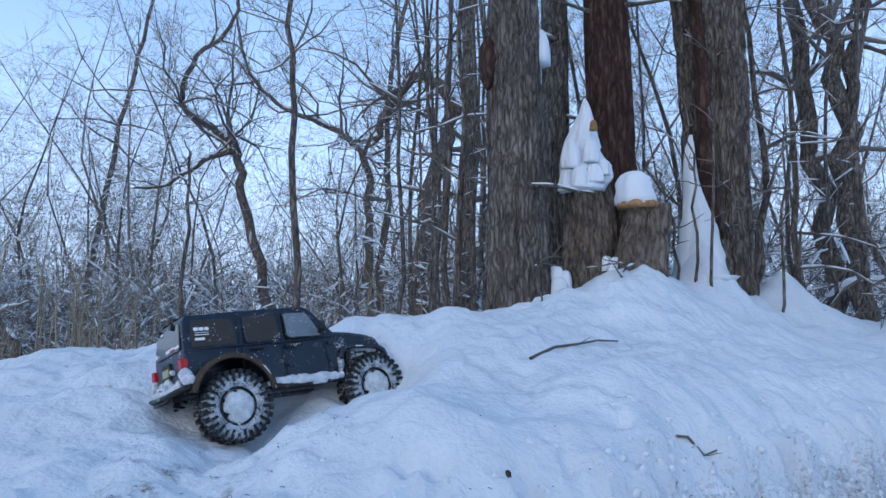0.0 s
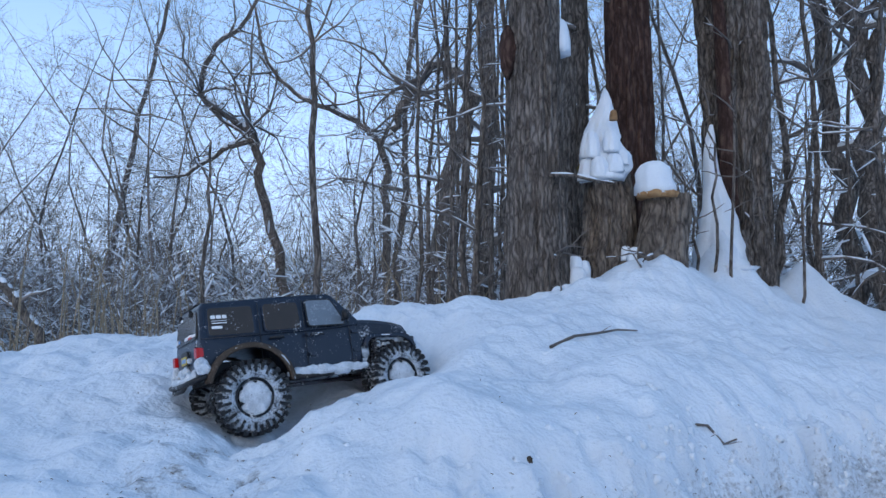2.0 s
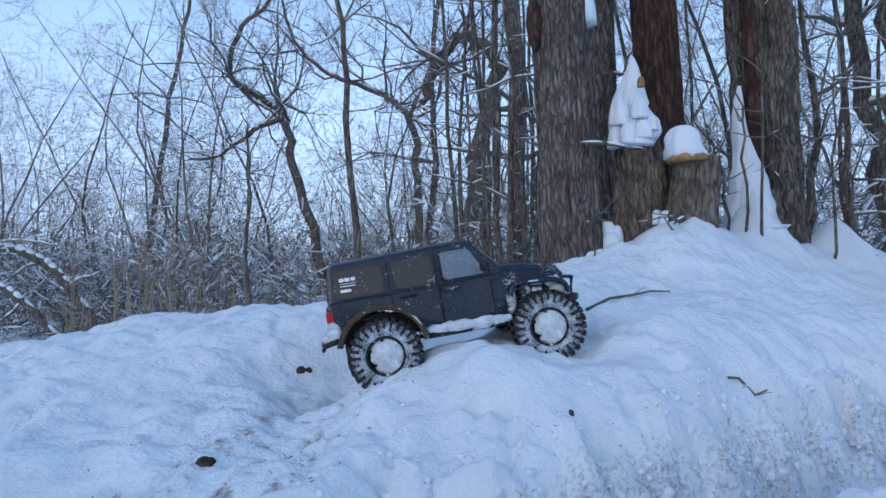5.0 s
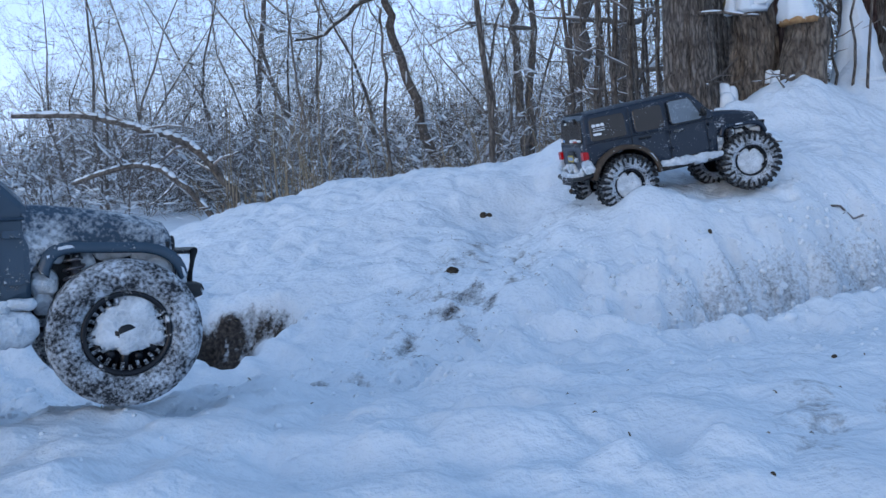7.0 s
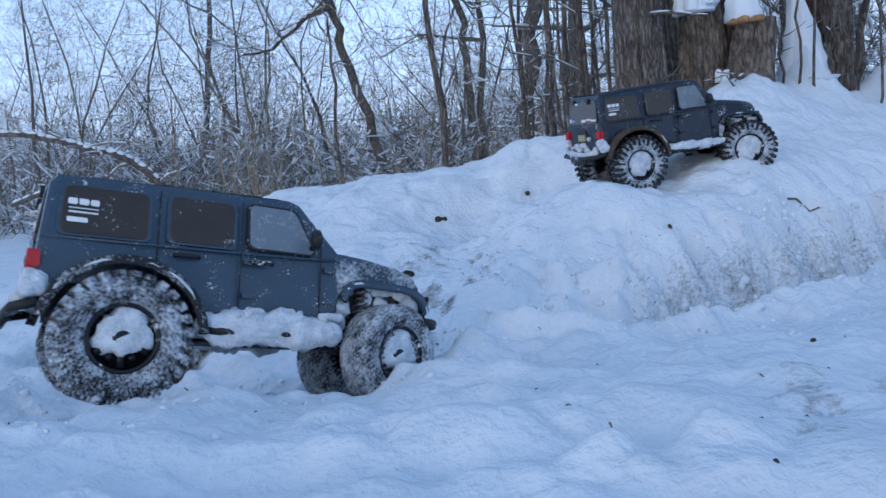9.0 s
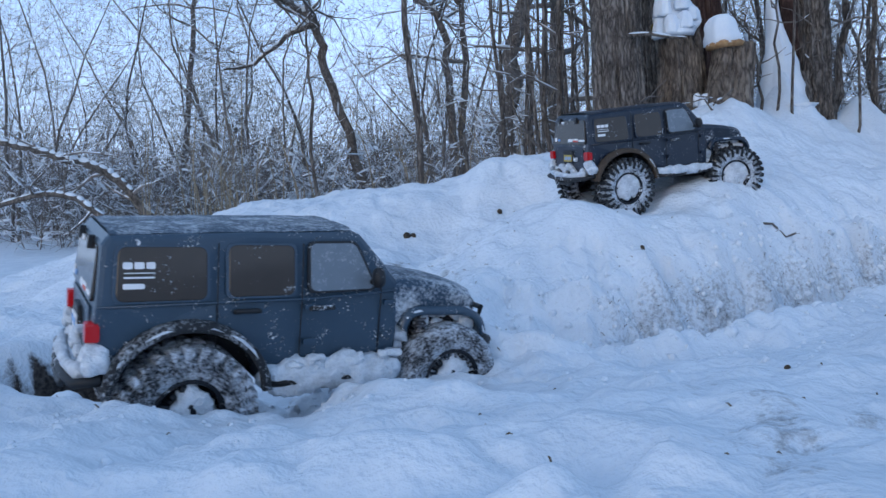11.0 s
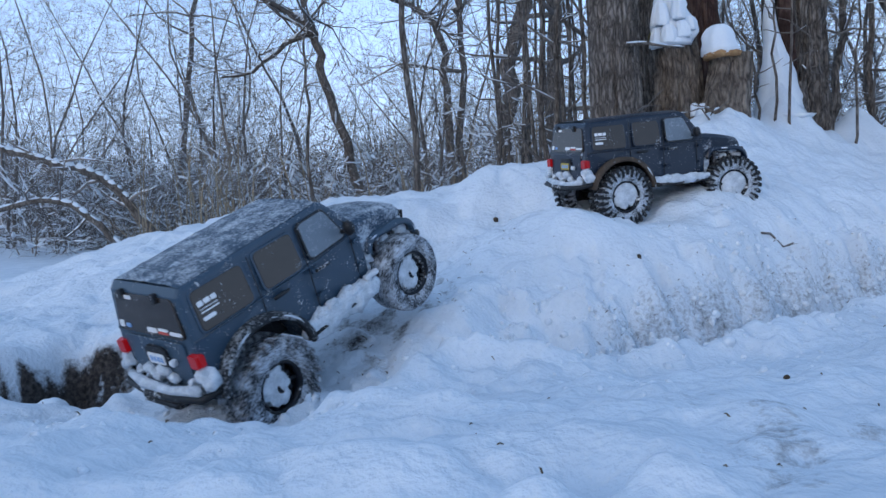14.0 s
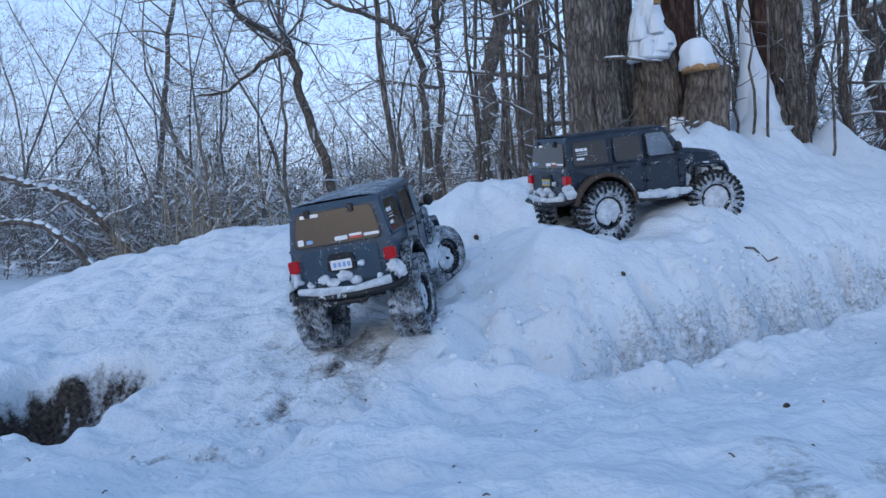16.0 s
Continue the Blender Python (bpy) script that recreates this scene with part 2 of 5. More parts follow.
def land(x, y):
    x, y = np.asarray(x, float), np.asarray(y, float)
    yd = ditch_line(x)
    u = y - yd
    # trodden trail in the foreground
    fore = 0.262 - 0.17 * np.clip(y, 0, 2) + 0.07 * sstep(0.0, 0.6, x) * sstep(0.1, 0.7, y) + 0.03 * sstep(-0.35, -0.7, x) * sstep(0.15, -0.1, y)
    worn = soft_interp(y, (-0.2, 0.1, 0.2, 0.3, 0.45, 0.6), (0.275, 0.235, 0.205, 0.165, 0.14, 0.12), 0.03)
    k = sstep(-0.30, -0.46, x) * sstep(-1.3, -0.9, x)
    fore = fore * (1 - k) + worn * k
    fore = fore + 0.006 * fbm(x, y, 5) - 0.012 * np.exp(-((y - 0.02 - 0.25 * x) / 0.035) ** 2)
    # bank behind the ditch
    left = soft_interp(y, (0.4, 0.7, 0.85, 1.0, 1.2, 1.31, 1.49, 1.75, 2.0, 2.1), (0.11, 0.125, 0.17, 0.205, 0.24, 0.262, 0.30, 0.375, 0.42, 0.43))
    right = soft_interp(u, (0.0, 0.12, 0.20, 0.27, 0.34, 0.46, 0.6, 0.72, 1.0, 1.3), (-0.02, -0.02, 0.02, 0.10, 0.19, 0.262, 0.307, 0.318, 0.37, 0.43), 0.014)
    k = sstep(-0.35, 0.05, x)
    bank = left * (1 - k) + right * k
    zc = crest_height(x)
    bank = bank * zc / 0.43
    bank = np.minimum(bank, zc)
    bank = bank + 0.010 * fbm(x, y, 4) * sstep(0.9, 1.3, y)
    # left end, a low shoulder of snow
    sh = sstep(-0.75, -1.2, x)
    bank = bank * (1 - sh) + sh * np.maximum(bank, 0.20 * sstep(-3.2, -1.6, x))
    ragged = u + 0.035 * fbm(x, y, 7, 3)
    lip = (0.006 + 0.022 * sstep(-0.4, -0.2, x) + 0.022 * np.exp(-((x - 0.12) / 0.13) ** 2) + 0.022 * np.exp(-((x + 0.2) / 0.14) ** 2)) * np.exp(-((ragged + 0.11) / 0.06) ** 2) * sstep(-0.9, -0.6, x)
    fore = fore + lip * (1 + 0.45 * vnoise(x * 11, y * 11))
    crisp = sstep(-0.35, -0.05, x)
    w = sstep(-0.10 + 0.05 * crisp, 0.06 - 0.08 * crisp, ragged)
    z = fore * (1 - w) + bank * w
    dep = np.exp(-((u - 0.02 - 0.05 * crisp) / 0.09) ** 2) * sstep(-0.75, -0.5, x) * 0.09
    z = np.minimum(z, np.maximum(z - dep, -0.05 * crisp))
    # the bank's front face is undercut and lumpy to the right
    face = np.exp(-((u - 0.26) / 0.12) ** 2) * crisp
    z = z + face * (0.058 * np.abs(fbm(x, y, 8, 3)) + 0.024 * np.abs(fbm(x + 5, y, 21, 2)) - 0.026)
    # behind the crest the land falls to the flat wood floor
    back = sstep(2.15, 3.4, y) * (1 - 0.95 * sstep(-0.5, 0.6, x))
    z = z * (1 - back) + 0.0 * back
    z = z * (1 - sstep(4.5, 8, y)) + sstep(4.5, 8, y) * 0.0
    out = np.maximum(sstep(2.5, 6, np.abs(x)), sstep(-1.5, -5, y))
    z = z * (1 - out) + 0.1 * out
    # drifts about the feet of the big trees
    z = z + 0.13 * np.exp(-(((x - 0.62) / 0.20) ** 2 + ((y - 2.35) / 0.22) ** 2))
    z = z + 0.28 * np.exp(-np.sqrt(((x - 0.92) / 0.12) ** 2 + ((y - 2.72) / 0.14) ** 2 + 0.02))
    z = z + 0.21 * np.exp(-np.sqrt(((x - 1.31) / 0.13) ** 2 + ((y - 2.95) / 0.16) ** 2 + 0.03))
    # trough that the navy truck has dug
    c, d = math.cos(radians(40)), math.sin(radians(40))
    du, dv = (x + 0.27) * c + (y - 1.64) * d, -(x + 0.27) * d + (y - 1.64) * c
    z = z - 0.075 * np.exp(-(du / 0.28) ** 4 - (dv / 0.16) ** 4)
    c, d = math.cos(radians(23)), math.sin(radians(23))
    du, dv = (x - 0.10) * c + (y - 1.44) * d, -(x - 0.10) * d + (y - 1.44) * c
    z = z - 0.026 * np.exp(-(du / 0.15) ** 4 - (dv / 0.15) ** 4)
    z = z + 0.022 * np.exp(-((x - 0.41) / 0.09) ** 2 - ((y - 1.55) / 0.10) ** 2)
    # snow pushed flat beside the first trough
    z = z - 0.024 * np.exp(-((x + 0.12) / 0.12) ** 2 - ((y - 1.60) / 0.09) ** 2)
    # hollow under the front wheel of the navy truck's first stand
    z = z - 0.055 * np.exp(-((x + 0.13) / 0.10) ** 2 - ((y - 1.73) / 0.09) ** 2)
    # snow shoved up beside the trail and packed on the climb
    z = z + 0.045 * np.exp(-((x + 0.61) / 0.12) ** 2 - ((y - 0.28) / 0.10) ** 2)
    z = z + 0.03 * np.exp(-((x + 0.61) / 0.13) ** 2 - ((y + 0.03) / 0.12) ** 2)
    z = z + 0.032 * np.exp(-((x + 0.36) / 0.15) ** 2 - ((y - 0.97) / 0.13) ** 2)
    # hole with bare earth
    z = z - 0.16 * hole(x, y)
    # lumps and crumbs
    near = sstep(6, 3, np.hypot(x, y - 1))
    rough = np.exp(-((u - 0.05) / 0.33) ** 2)
    ramp = np.exp(-((x + 0.38 - 0.15 * (y - 1.0)) / 0.16) ** 2) * sstep(0.6, 0.8, y) * sstep(1.75, 1.4, y)
    z = z + near * (0.015 * (0.45 + 0.55 * sstep(0.4, 0.9, y)) * fbm(x, y, 5.5, 3) + 0.016 * (np.abs(fbm(x + 9, y, 8, 3)) - 0.1) + 0.016 * (np.abs(fbm(x, y, 15, 3)) - 0.3) * rough + 0.010 * (np.abs(fbm(x, y, 22, 2)) - 0.3) * ramp - 0.018 * ramp)
    z = z + near * 0.0036 * fbm(x, y, 30, 1) * (0.5 + rough * sstep(-0.35, -0.1, u)) + near * 0.006 * np.maximum(fbm(x + 3, y, 10, 3) - 0.1, 0) * sstep(0.75, 0.45, y)
    # fine crumbling of the crust, deeper where it has been trodden
    pit = np.maximum(0.0, fbm(x * 1.2 + 31, y, 13, 3) - 0.45)
    z = z + near * (0.0034 * fbm(x + 13, y + 2, 24, 2) + 0.0016 * vnoise(0.8 * x * 52 - 0.6 * y * 52, 0.6 * x * 52 + 0.8 * y * 52)) - near * (0.016 + 0.05 * np.exp(-((u - 0.28) / 0.16) ** 2) * sstep(-0.3, 0.0, x)) * pit
    # wheel ruts along the trail
    for off, dp in ((-0.03, 0.014), (0.12, 0.017), (-0.2, 0.012)):
        z = z - near * dp * np.exp(-((y - off - 0.22 * x - 0.02 * vnoise(x * 3, y * 3)) / 0.022) ** 2) * sstep(-0.5, -0.2, x)
    return z


def spread(inner, step, outer, grow=1.16):
    a, b = inner
    v = list(np.arange(a, b + step / 2, step))
    d = step
    while v[-1] < outer[1]:
        d *= grow
        v.append(v[-1] + d)
    d = step
    while v[0] > outer[0]:
        d *= grow
        v.insert(0, v[0] - d)
    return np.array(v)


gx, gy = spread((-1.35, 1.25), 0.0062, (-400, 400), 1.07), spread((-0.4, 2.3), 0.0062, (-60, 900), 1.07)
X, Y = np.meshgrid(gx, gy)
Z = land(X, Y)
nx, ny = len(gx), len(gy)
idx = np.arange(nx * ny).reshape(ny, nx)
quads = np.stack([idx[:-1, :-1], idx[:-1, 1:], idx[1:, 1:], idx[1:, :-1]], -1).reshape(-1, 4)


def soil_and_shade(x, y):
    """How much earth and litter shows through the snow, plus shade painted in the ditch, 0 to 1."""
    u = y - ditch_line(x)
    a = np.maximum(1.15 * np.clip(1.15 * hole(x, y - 0.015), 0, 1), 0.6 * np.exp(-((x + 0.80) / 0.05) ** 2 - ((y - 0.90) / 0.035) ** 2))
    b = 0.62 * np.exp(-((u - 0.06) / 0.10) ** 2) * sstep(-0.75, -0.6, x) * (1 - 0.75 * sstep(-0.3, -0.1, x) * sstep(0.5, 0.2, x))
    c = 0.43 * np.exp(-((x + 0.42 - 0.12 * (y - 1.0)) / 0.25) ** 2) * sstep(0.5, 0.75, y) * sstep(1.65, 1.2, y)
    # d and e: earth specks, strengthened to paint in the ditch's shade
    d = 0.66 * np.exp(-((u - 0.17) / 0.075) ** 2) * sstep(-0.28, -0.05, x)
    e = 0.50 * np.exp(-((u - 0.26) / 0.13) ** 2) * sstep(-0.25, 0.1, x)
    f = 0.37 * sstep(0.55, 0.0, y) * sstep(-0.35, 0.05, x)
    g = 0.62 * np.exp(-(((x + 0.62) / 0.16) ** 2 + ((y - 0.52) / 0.07) ** 2))
    n = 0.5 + 0.55 * fbm(x, y, 27, 4)
    return np.clip(np.maximum(np.maximum.reduce([a, b, c, f, g]) * (0.35 + 1.1 * n), np.maximum(d, e) * (0.8 + 0.3 * n)), 0, 1)


ground = pymesh("ground", np.stack([X, Y, Z], -1).reshape(-1, 3), quads.tolist(), GROUND)
earth_shade_share = ground.data.attributes.new("earth", "FLOAT", "POINT")
earth_shade_share.data.foreach_set("value", soil_and_shade(X, Y).reshape(-1).astype(np.float32))
tagged(ground, "deep soft snow over a bank, trail and ditch", "snow ground", kind="structure")


def h(x, y):
    return float(land(x, y))


# ---- round limbs ----
def tube(verts, faces, pts, radii, sides=6, close=True):
    """A tapered round limb along pts, added to verts and faces."""
    pts = [Vector(p) for p in pts]
    start = len(verts)
    up = Vector((0.13, 0.31, 0.94))
    for i, (p, r) in enumerate(zip(pts, radii)):
        d = (pts[min(i + 1, len(pts) - 1)] - pts[max(i - 1, 0)]).normalized()
        a = d.cross(up)
        if a.length < 0.1:
            a = d.cross(Vector((1, 0, 0)))
        a.normalize()
        b = d.cross(a)
        for k in range(sides):
            c = 2 * math.pi * k / sides
            verts.append(p + r * (math.cos(c) * a + math.sin(c) * b))
    for i in range(len(pts) - 1):
        for k in range(sides):
            q = start + i * sides
            faces.append((q + k, q + (k + 1) % sides, q + sides + (k + 1) % sides, q + sides + k))
    if close:
        q = start + (len(pts) - 1) * sides
        faces.append(tuple(q + k for k in range(sides)))
        faces.append(tuple(start + k for k in reversed(range(sides))))


def trunk_mesh(name, foot, top, r0, r1, material, parent=None, seed=0, sides=150, rows=110, ridge=0.12, flare=0.35, bend=0.02, lobes=0.06):
    """A furrowed trunk: bark ridges that run up it, a flared foot and a slight bend."""
    foot, top = Vector(foot), Vector(top)
    verts, faces = [], []
    g = np.random.default_rng(seed)
    ph = g.random(8) * 6.28
    for i in range(rows + 1):
        t = i / rows
        c = foot.lerp(top, t) + Vector((math.sin(3.1 * t + ph[0]) - math.sin(ph[0]), math.sin(2.3 * t + ph[1]) - math.sin(ph[1]), 0)) * bend
        r = r0 + (r1 - r0) * t
        r *= 1 + flare * math.exp(-t * (top - foot).length / (2.2 * r0))
        for k in range(sides):
            a = 2 * math.pi * k / sides
            lob = lobes * (math.sin(3 * a + ph[2] + 0.6 * t) + 0.6 * math.sin(5 * a + ph[3] - 0.8 * t))
            z = t * (top - foot).length
            n = noise.noise(Vector((math.cos(a) * 3.4 + seed, math.sin(a) * 3.4, z * 2.2))) + 0.6 * noise.noise(Vector((math.cos(a) * 8 + seed, math.sin(a) * 8, z * 6)))
            n = 0.6 - abs(n) * 1.7
            if sides > 40:
                n += 0.42 - 1.5 * abs(noise.noise(Vector((math.cos(a) * 9.5 + 3 * seed, math.sin(a) * 9.5, z * 3.4))))
            rr = r * (1 + lob + ridge * n)
            verts.append(c + Vector((math.cos(a) * rr, math.sin(a) * rr, 0)))
    for i in range(rows):
        for k in range(sides):
            q = i * sides
            faces.append((q + k, q + (k + 1) % sides, q + sides + (k + 1) % sides, q + sides + k))
    return pymesh(name, verts, faces, material, parent)


# ---- trees ----
STRAW = mat("dry_reed", (0.24, 0.185, 0.125), 0.85, 0, (0.40, 0.32, 0.22), 6, 40, 0, 0.2)
STUMP = bark_material("stump_bark", (0.042, 0.034, 0.028), (0.19, 0.155, 0.128), (0.35, 0.295, 0.24), 0.8, 0.014)
MOSS = mat("moss", (0.05, 0.055, 0.02), 0.95, 0, (0.16, 0.13, 0.05), 40, 160, 0.006, 0.2)
WOOD = mat("rotten_wood", (0.22, 0.11, 0.05), 0.9, 0, (0.42, 0.26, 0.13), 25, 90, 0.008, 0.2)


def thing(name, x, y, z, label, category, group="", kind=""):
    ob = new(name)
    ob.location = (x, y, z)
    ob.empty_display_size = 0.1
    return tagged(ob, label, category, group, kind)


class Limbs:
    """Collects the wood and the lying snow of one tree."""

    def __init__(self, seed):
        self.g = random.Random(seed)
        self.v, self.f, self.sv, self.sf = [], [], [], []
        self.fluff = 1.0

    def limb(self, pts, radii, sides=5, snow=0.0):
        tube(self.v, self.f, pts, radii, sides, False)
        if snow:
            for i in range(len(pts) - 1):
                a, b = Vector(pts[i]), Vector(pts[i + 1])
                d = (b - a).normalized()
                if abs(d.z) < 0.8 and self.g.random() < snow:
                    r = (radii[i] + radii[i + 1]) / 2
                    up = Vector((0, 0, r * 0.75))
                    e = a.lerp(b, 0.5)
                    k = self.g.uniform(0.75, 1.25)
                    if r < 0.006 and self.g.random() < 0.32:
                        k *= self.fluff
                    tube(self.sv, self.sf, [a + up * 0.8, a.lerp(b, 0.25) + up, e + up * 1.15, a.lerp(b, 0.8) + up, b + up * 0.8], [r * 0.3 * k, r * 0.85 * k, r * 0.95 * k, r * 0.8 * k, r * 0.3 * k], 5, False)

    def grow(self, p, d, length, r, depth, snow=0.3, wander=0.25, lift=0.06, kids=4, sides=4):
        """A limb from p along d that wanders, and smaller limbs from it."""
        g = self.g
        n = 5 if depth > 1 else (4 if depth == 1 else 3)
        pts, radii = [Vector(p)], [r]
        d = Vector(d).normalized()
        for i in range(n):
            d = (d + Vector((g.gauss(0, wander), g.gauss(0, wander), g.gauss(0, wander) + lift))).normalized()
            pts.append(pts[-1] + d * length / n)
            radii.append(r * (1 - 0.75 * (i + 1) / n))
        self.limb(pts, radii, sides if depth > 0 else 3, snow if depth > 0 else snow * 0.5)
        if depth > 0:
            for k in range(kids):
                t = g.uniform(0.25, 1.0)
                i = min(int(t * n), n - 1)
                q = pts[i].lerp(pts[i + 1], t * n - i)
                away = Vector((g.gauss(0, 1), g.gauss(0, 1), g.gauss(0.25, 0.6))).normalized()
                axis = (pts[i + 1] - pts[i]).normalized()
                self.grow(q, axis * 0.75 + away * 0.8, length * g.uniform(0.4, 0.65), max(radii[i] * 0.55, 0.002), depth - 1, snow, wander, lift, kids, sides)

    def build(self, ob, material, name="crown"):
        wood = pymesh(name, self.v, self.f, material, ob)
        if name == "crown":
            tagged(wood, kind="stuff")
        if self.sf:
            tagged(pymesh("snow_load", self.sv, self.sf, SNOW, ob, "snow lying on the limbs"), kind="stuff")


def big_tree(x, y, top, r0, r1, material, label, seed, **more):
    z = h(x, y) - 0.06
    ob = thing("tree", x, y, z, label, "tree", "trees on the bank")
    trunk_mesh("trunk", (0, 0, 0), (top[0] - x, top[1] - y, top[2] - z), r0, r1, material, ob, seed, **more)
    return ob


def lump(name, rings, material, parent=None, label="", seed=0, sides=28, rough=0.12):
    """A closed soft lump through rings of (x, y, z, rx, ry), with uneven sides."""
    verts, faces = [], []
    for i, (x, y, z, rx, ry) in enumerate(rings):
        for k in range(sides):
            a = 2 * math.pi * k / sides
            n = 1 + rough * (noise.noise(Vector((math.cos(a) * 1.7 + seed, math.sin(a) * 1.7, z * 9))) + 0.8 * noise.noise(Vector((math.cos(a) * 4 + seed, math.sin(a) * 4, z * 26))) + 0.35 * noise.noise(Vector((math.cos(a) * 9 + seed, math.sin(a) * 9, z * 60))))
            verts.append((x + math.cos(a) * rx * n, y + math.sin(a) * ry * n, z))
    for i in range(len(rings) - 1):
        for k in range(sides):
            q = i * sides
            faces.append((q + k, q + (k + 1) % sides, q + sides + (k + 1) % sides, q + sides + k))
    faces.append(tuple(reversed(range(sides))))
    faces.append(tuple(range((len(rings) - 1) * sides, len(rings) * sides)))
    return pymesh(name, verts, faces, material, parent, label)


def dome(x, y, z, rx, ry, hgt, n=7):
    return [(x, y, z + hgt * math.sin(0.5 * math.pi * i / n) - 0.004, rx * max(math.cos(0.5 * math.pi * i / n) ** 0.6, 0.03), ry * max(math.cos(0.5 * math.pi * i / n) ** 0.6, 0.03)) for i in range(n + 1)]


# the four thick trunks
t1 = big_tree(0.245, 2.45, (0.205, 2.5, 2.7), 0.082, 0.072, BARK, "grey-brown tree with furrowed bark rising from the snowbank", 3)
lump("burl", [(-0.10, -0.02, 0.76, 0.006, 0.006), (-0.10, -0.02, 0.80, 0.022, 0.02), (-0.095, -0.02, 0.86, 0.03, 0.025), (-0.10, -0.02, 0.91, 0.02, 0.02), (-0.10, -0.02, 0.94, 0.006, 0.006)], WETBARK, t1, "black burl on the bark", 4, 14, 0.3)
lump("snow_pad", dome(0.07, 0.02, 0.86, 0.04, 0.04, 0.12), SNOW, t1, "snow caught behind the trunk", 6)
b = Limbs(31)
b.limb([(0.02, -0.07, 0.44), (0.10, -0.12, 0.43), (0.17, -0.13, 0.41), (0.22, -0.13, 0.405)], [0.007, 0.006, 0.005, 0.003], 6, 0.5)
b.build(t1, BARK, "dead_twig")
t2 = big_tree(0.43, 2.85, (0.39, 2.95, 2.8), 0.05, 0.045, BARK, "slim grey-brown tree close behind thicker trunks", 5)
b = Limbs(33)
for zz in (0.55, 0.8, 1.1, 1.4):
    b.grow((0, 0.0, zz), (0.8 if zz in (0.8, 1.4) else -0.6, 0.5, 0.25), 0.35, 0.008, 1, 0.5, 0.2, 0.03, 3, 5)
b.build(t2, TWIG)
t3 = big_tree(0.625, 2.76, (0.645, 2.8, 2.8), 0.080, 0.07, WETBARK, "dark wet dead trunk with its bark peeled off", 8)
b = Limbs(32)
for zz, dx, ln in ((1.15, 1, 0.30), (1.12, -1, 0.22)):
    b.grow((0, 0, zz), (dx, -0.1, 0.12), ln, 0.012, 1, 0.25, 0.12, 0.02, 3, 6)
b.build(t3, BARK, "limb")
t4 = big_tree(1.045, 2.9, (1.03, 2.95, 2.8), 0.090, 0.13, BARK, "thick split brown trunk with stringy bark", 11, ridge=0.22, lobes=0.11)
trunk_mesh("bark_strip", (-0.05, -0.10, 0.0), (-0.14, -0.10, 1.3), 0.035, 0.02, WETBARK, t4, 21, 20, 40)
trunk_mesh("root", (0.03, -0.15, -0.12), (0.01, -0.06, 0.28), 0.040, 0.02, BARK, t4, 22, 30, 24)
# broken stump with a tall cone of snow, and a low stump beside it
st = thing("broken_stump", 0.465, 2.53, h(0.465, 2.53) - 0.05, "broken mossy tree stump under a tall cone of snow", "tree stump")
trunk_mesh("trunk", (0, 0, 0), (0.005, 0.02, 0.43), 0.082, 0.076, STUMP, st, 41, 120, 60, 0.13, 0.25)
lump("moss_rim", [(0, 0.02, 0.415, 0.08, 0.08), (0, 0.02, 0.43, 0.084, 0.082), (0.005, 0.02, 0.45, 0.07, 0.07)], MOSS, st, "moss on the broken rim", 43, 32, 0.2)
cone = [(0.004 + 0.016 * u + 0.006 * math.sin(9 * u), 0.0 + 0.06 * u, 0.385 + 0.335 * u, 0.088 * (min(1, 0.80 + 1.6 * u)) * (1 - u) ** 0.8 + 0.003, 0.074 * (1 - u) ** 0.85 + 0.003) for u in [k / 30 for k in range(31)]]
lump("snow_cap", cone, SNOW, st, "tall cone of snow", 44, 64, 0.30)
for k, (dx, dy, dz, r, hh) in enumerate(((-0.058, -0.04, 0.385, 0.034, 0.075), (-0.02, -0.068, 0.392, 0.036, 0.07), (0.028, -0.062, 0.41, 0.034, 0.062), (0.062, -0.035, 0.44, 0.026, 0.05), (-0.045, -0.045, 0.46, 0.036, 0.09), (0.02, -0.05, 0.48, 0.03, 0.07))):
    lump("snow_lobe", dome(dx, dy, dz, r * 0.85, r * 0.6, hh, 14), SNOW, st, "", 51 + k, 40, 0.3)
lump("wood_chip", dome(0.03, -0.05, 0.585, 0.014, 0.014, 0.035), WOOD, st, "orange rotten wood poking out", 45, 12, 0.3)
lump("snow_ledge", dome(0.06, -0.07, 0.12, 0.018, 0.015, 0.05), SNOW, st, "", 46, 16, 0.25)
st2 = thing("low_stump", 0.625, 2.44, h(0.625, 2.44) - 0.04, "low sawn tree stump with a rounded snow cap", "tree stump")
trunk_mesh("trunk", (0, 0, 0), (0.0, 0.0, 0.25), 0.074, 0.068, STUMP, st2, 47, 100, 44, 0.10, 0.15)
lump("wood_rim", [(0, 0, 0.235, 0.066, 0.066), (0, 0, 0.25, 0.069, 0.068), (0, 0, 0.262, 0.05, 0.05)], WOOD, st2, "orange broken wood at the top", 48, 30, 0.15)
lump("snow_cap", dome(-0.008, 0, 0.25, 0.064, 0.062, 0.11), SNOW, st2, "rounded cap of snow", 49, 30, 0.25)
HOLE_LUMPS = ((-0.90, 0.66, 0.03, 0.035), (-0.955, 0.70, 0.036, 0.05), (-1.02, 0.685, 0.03, 0.03), (-1.04, 0.84, 0.022, 0.014), (-0.99, 0.87, 0.018, 0.012), (-0.93, 0.73, 0.016, 0.02))
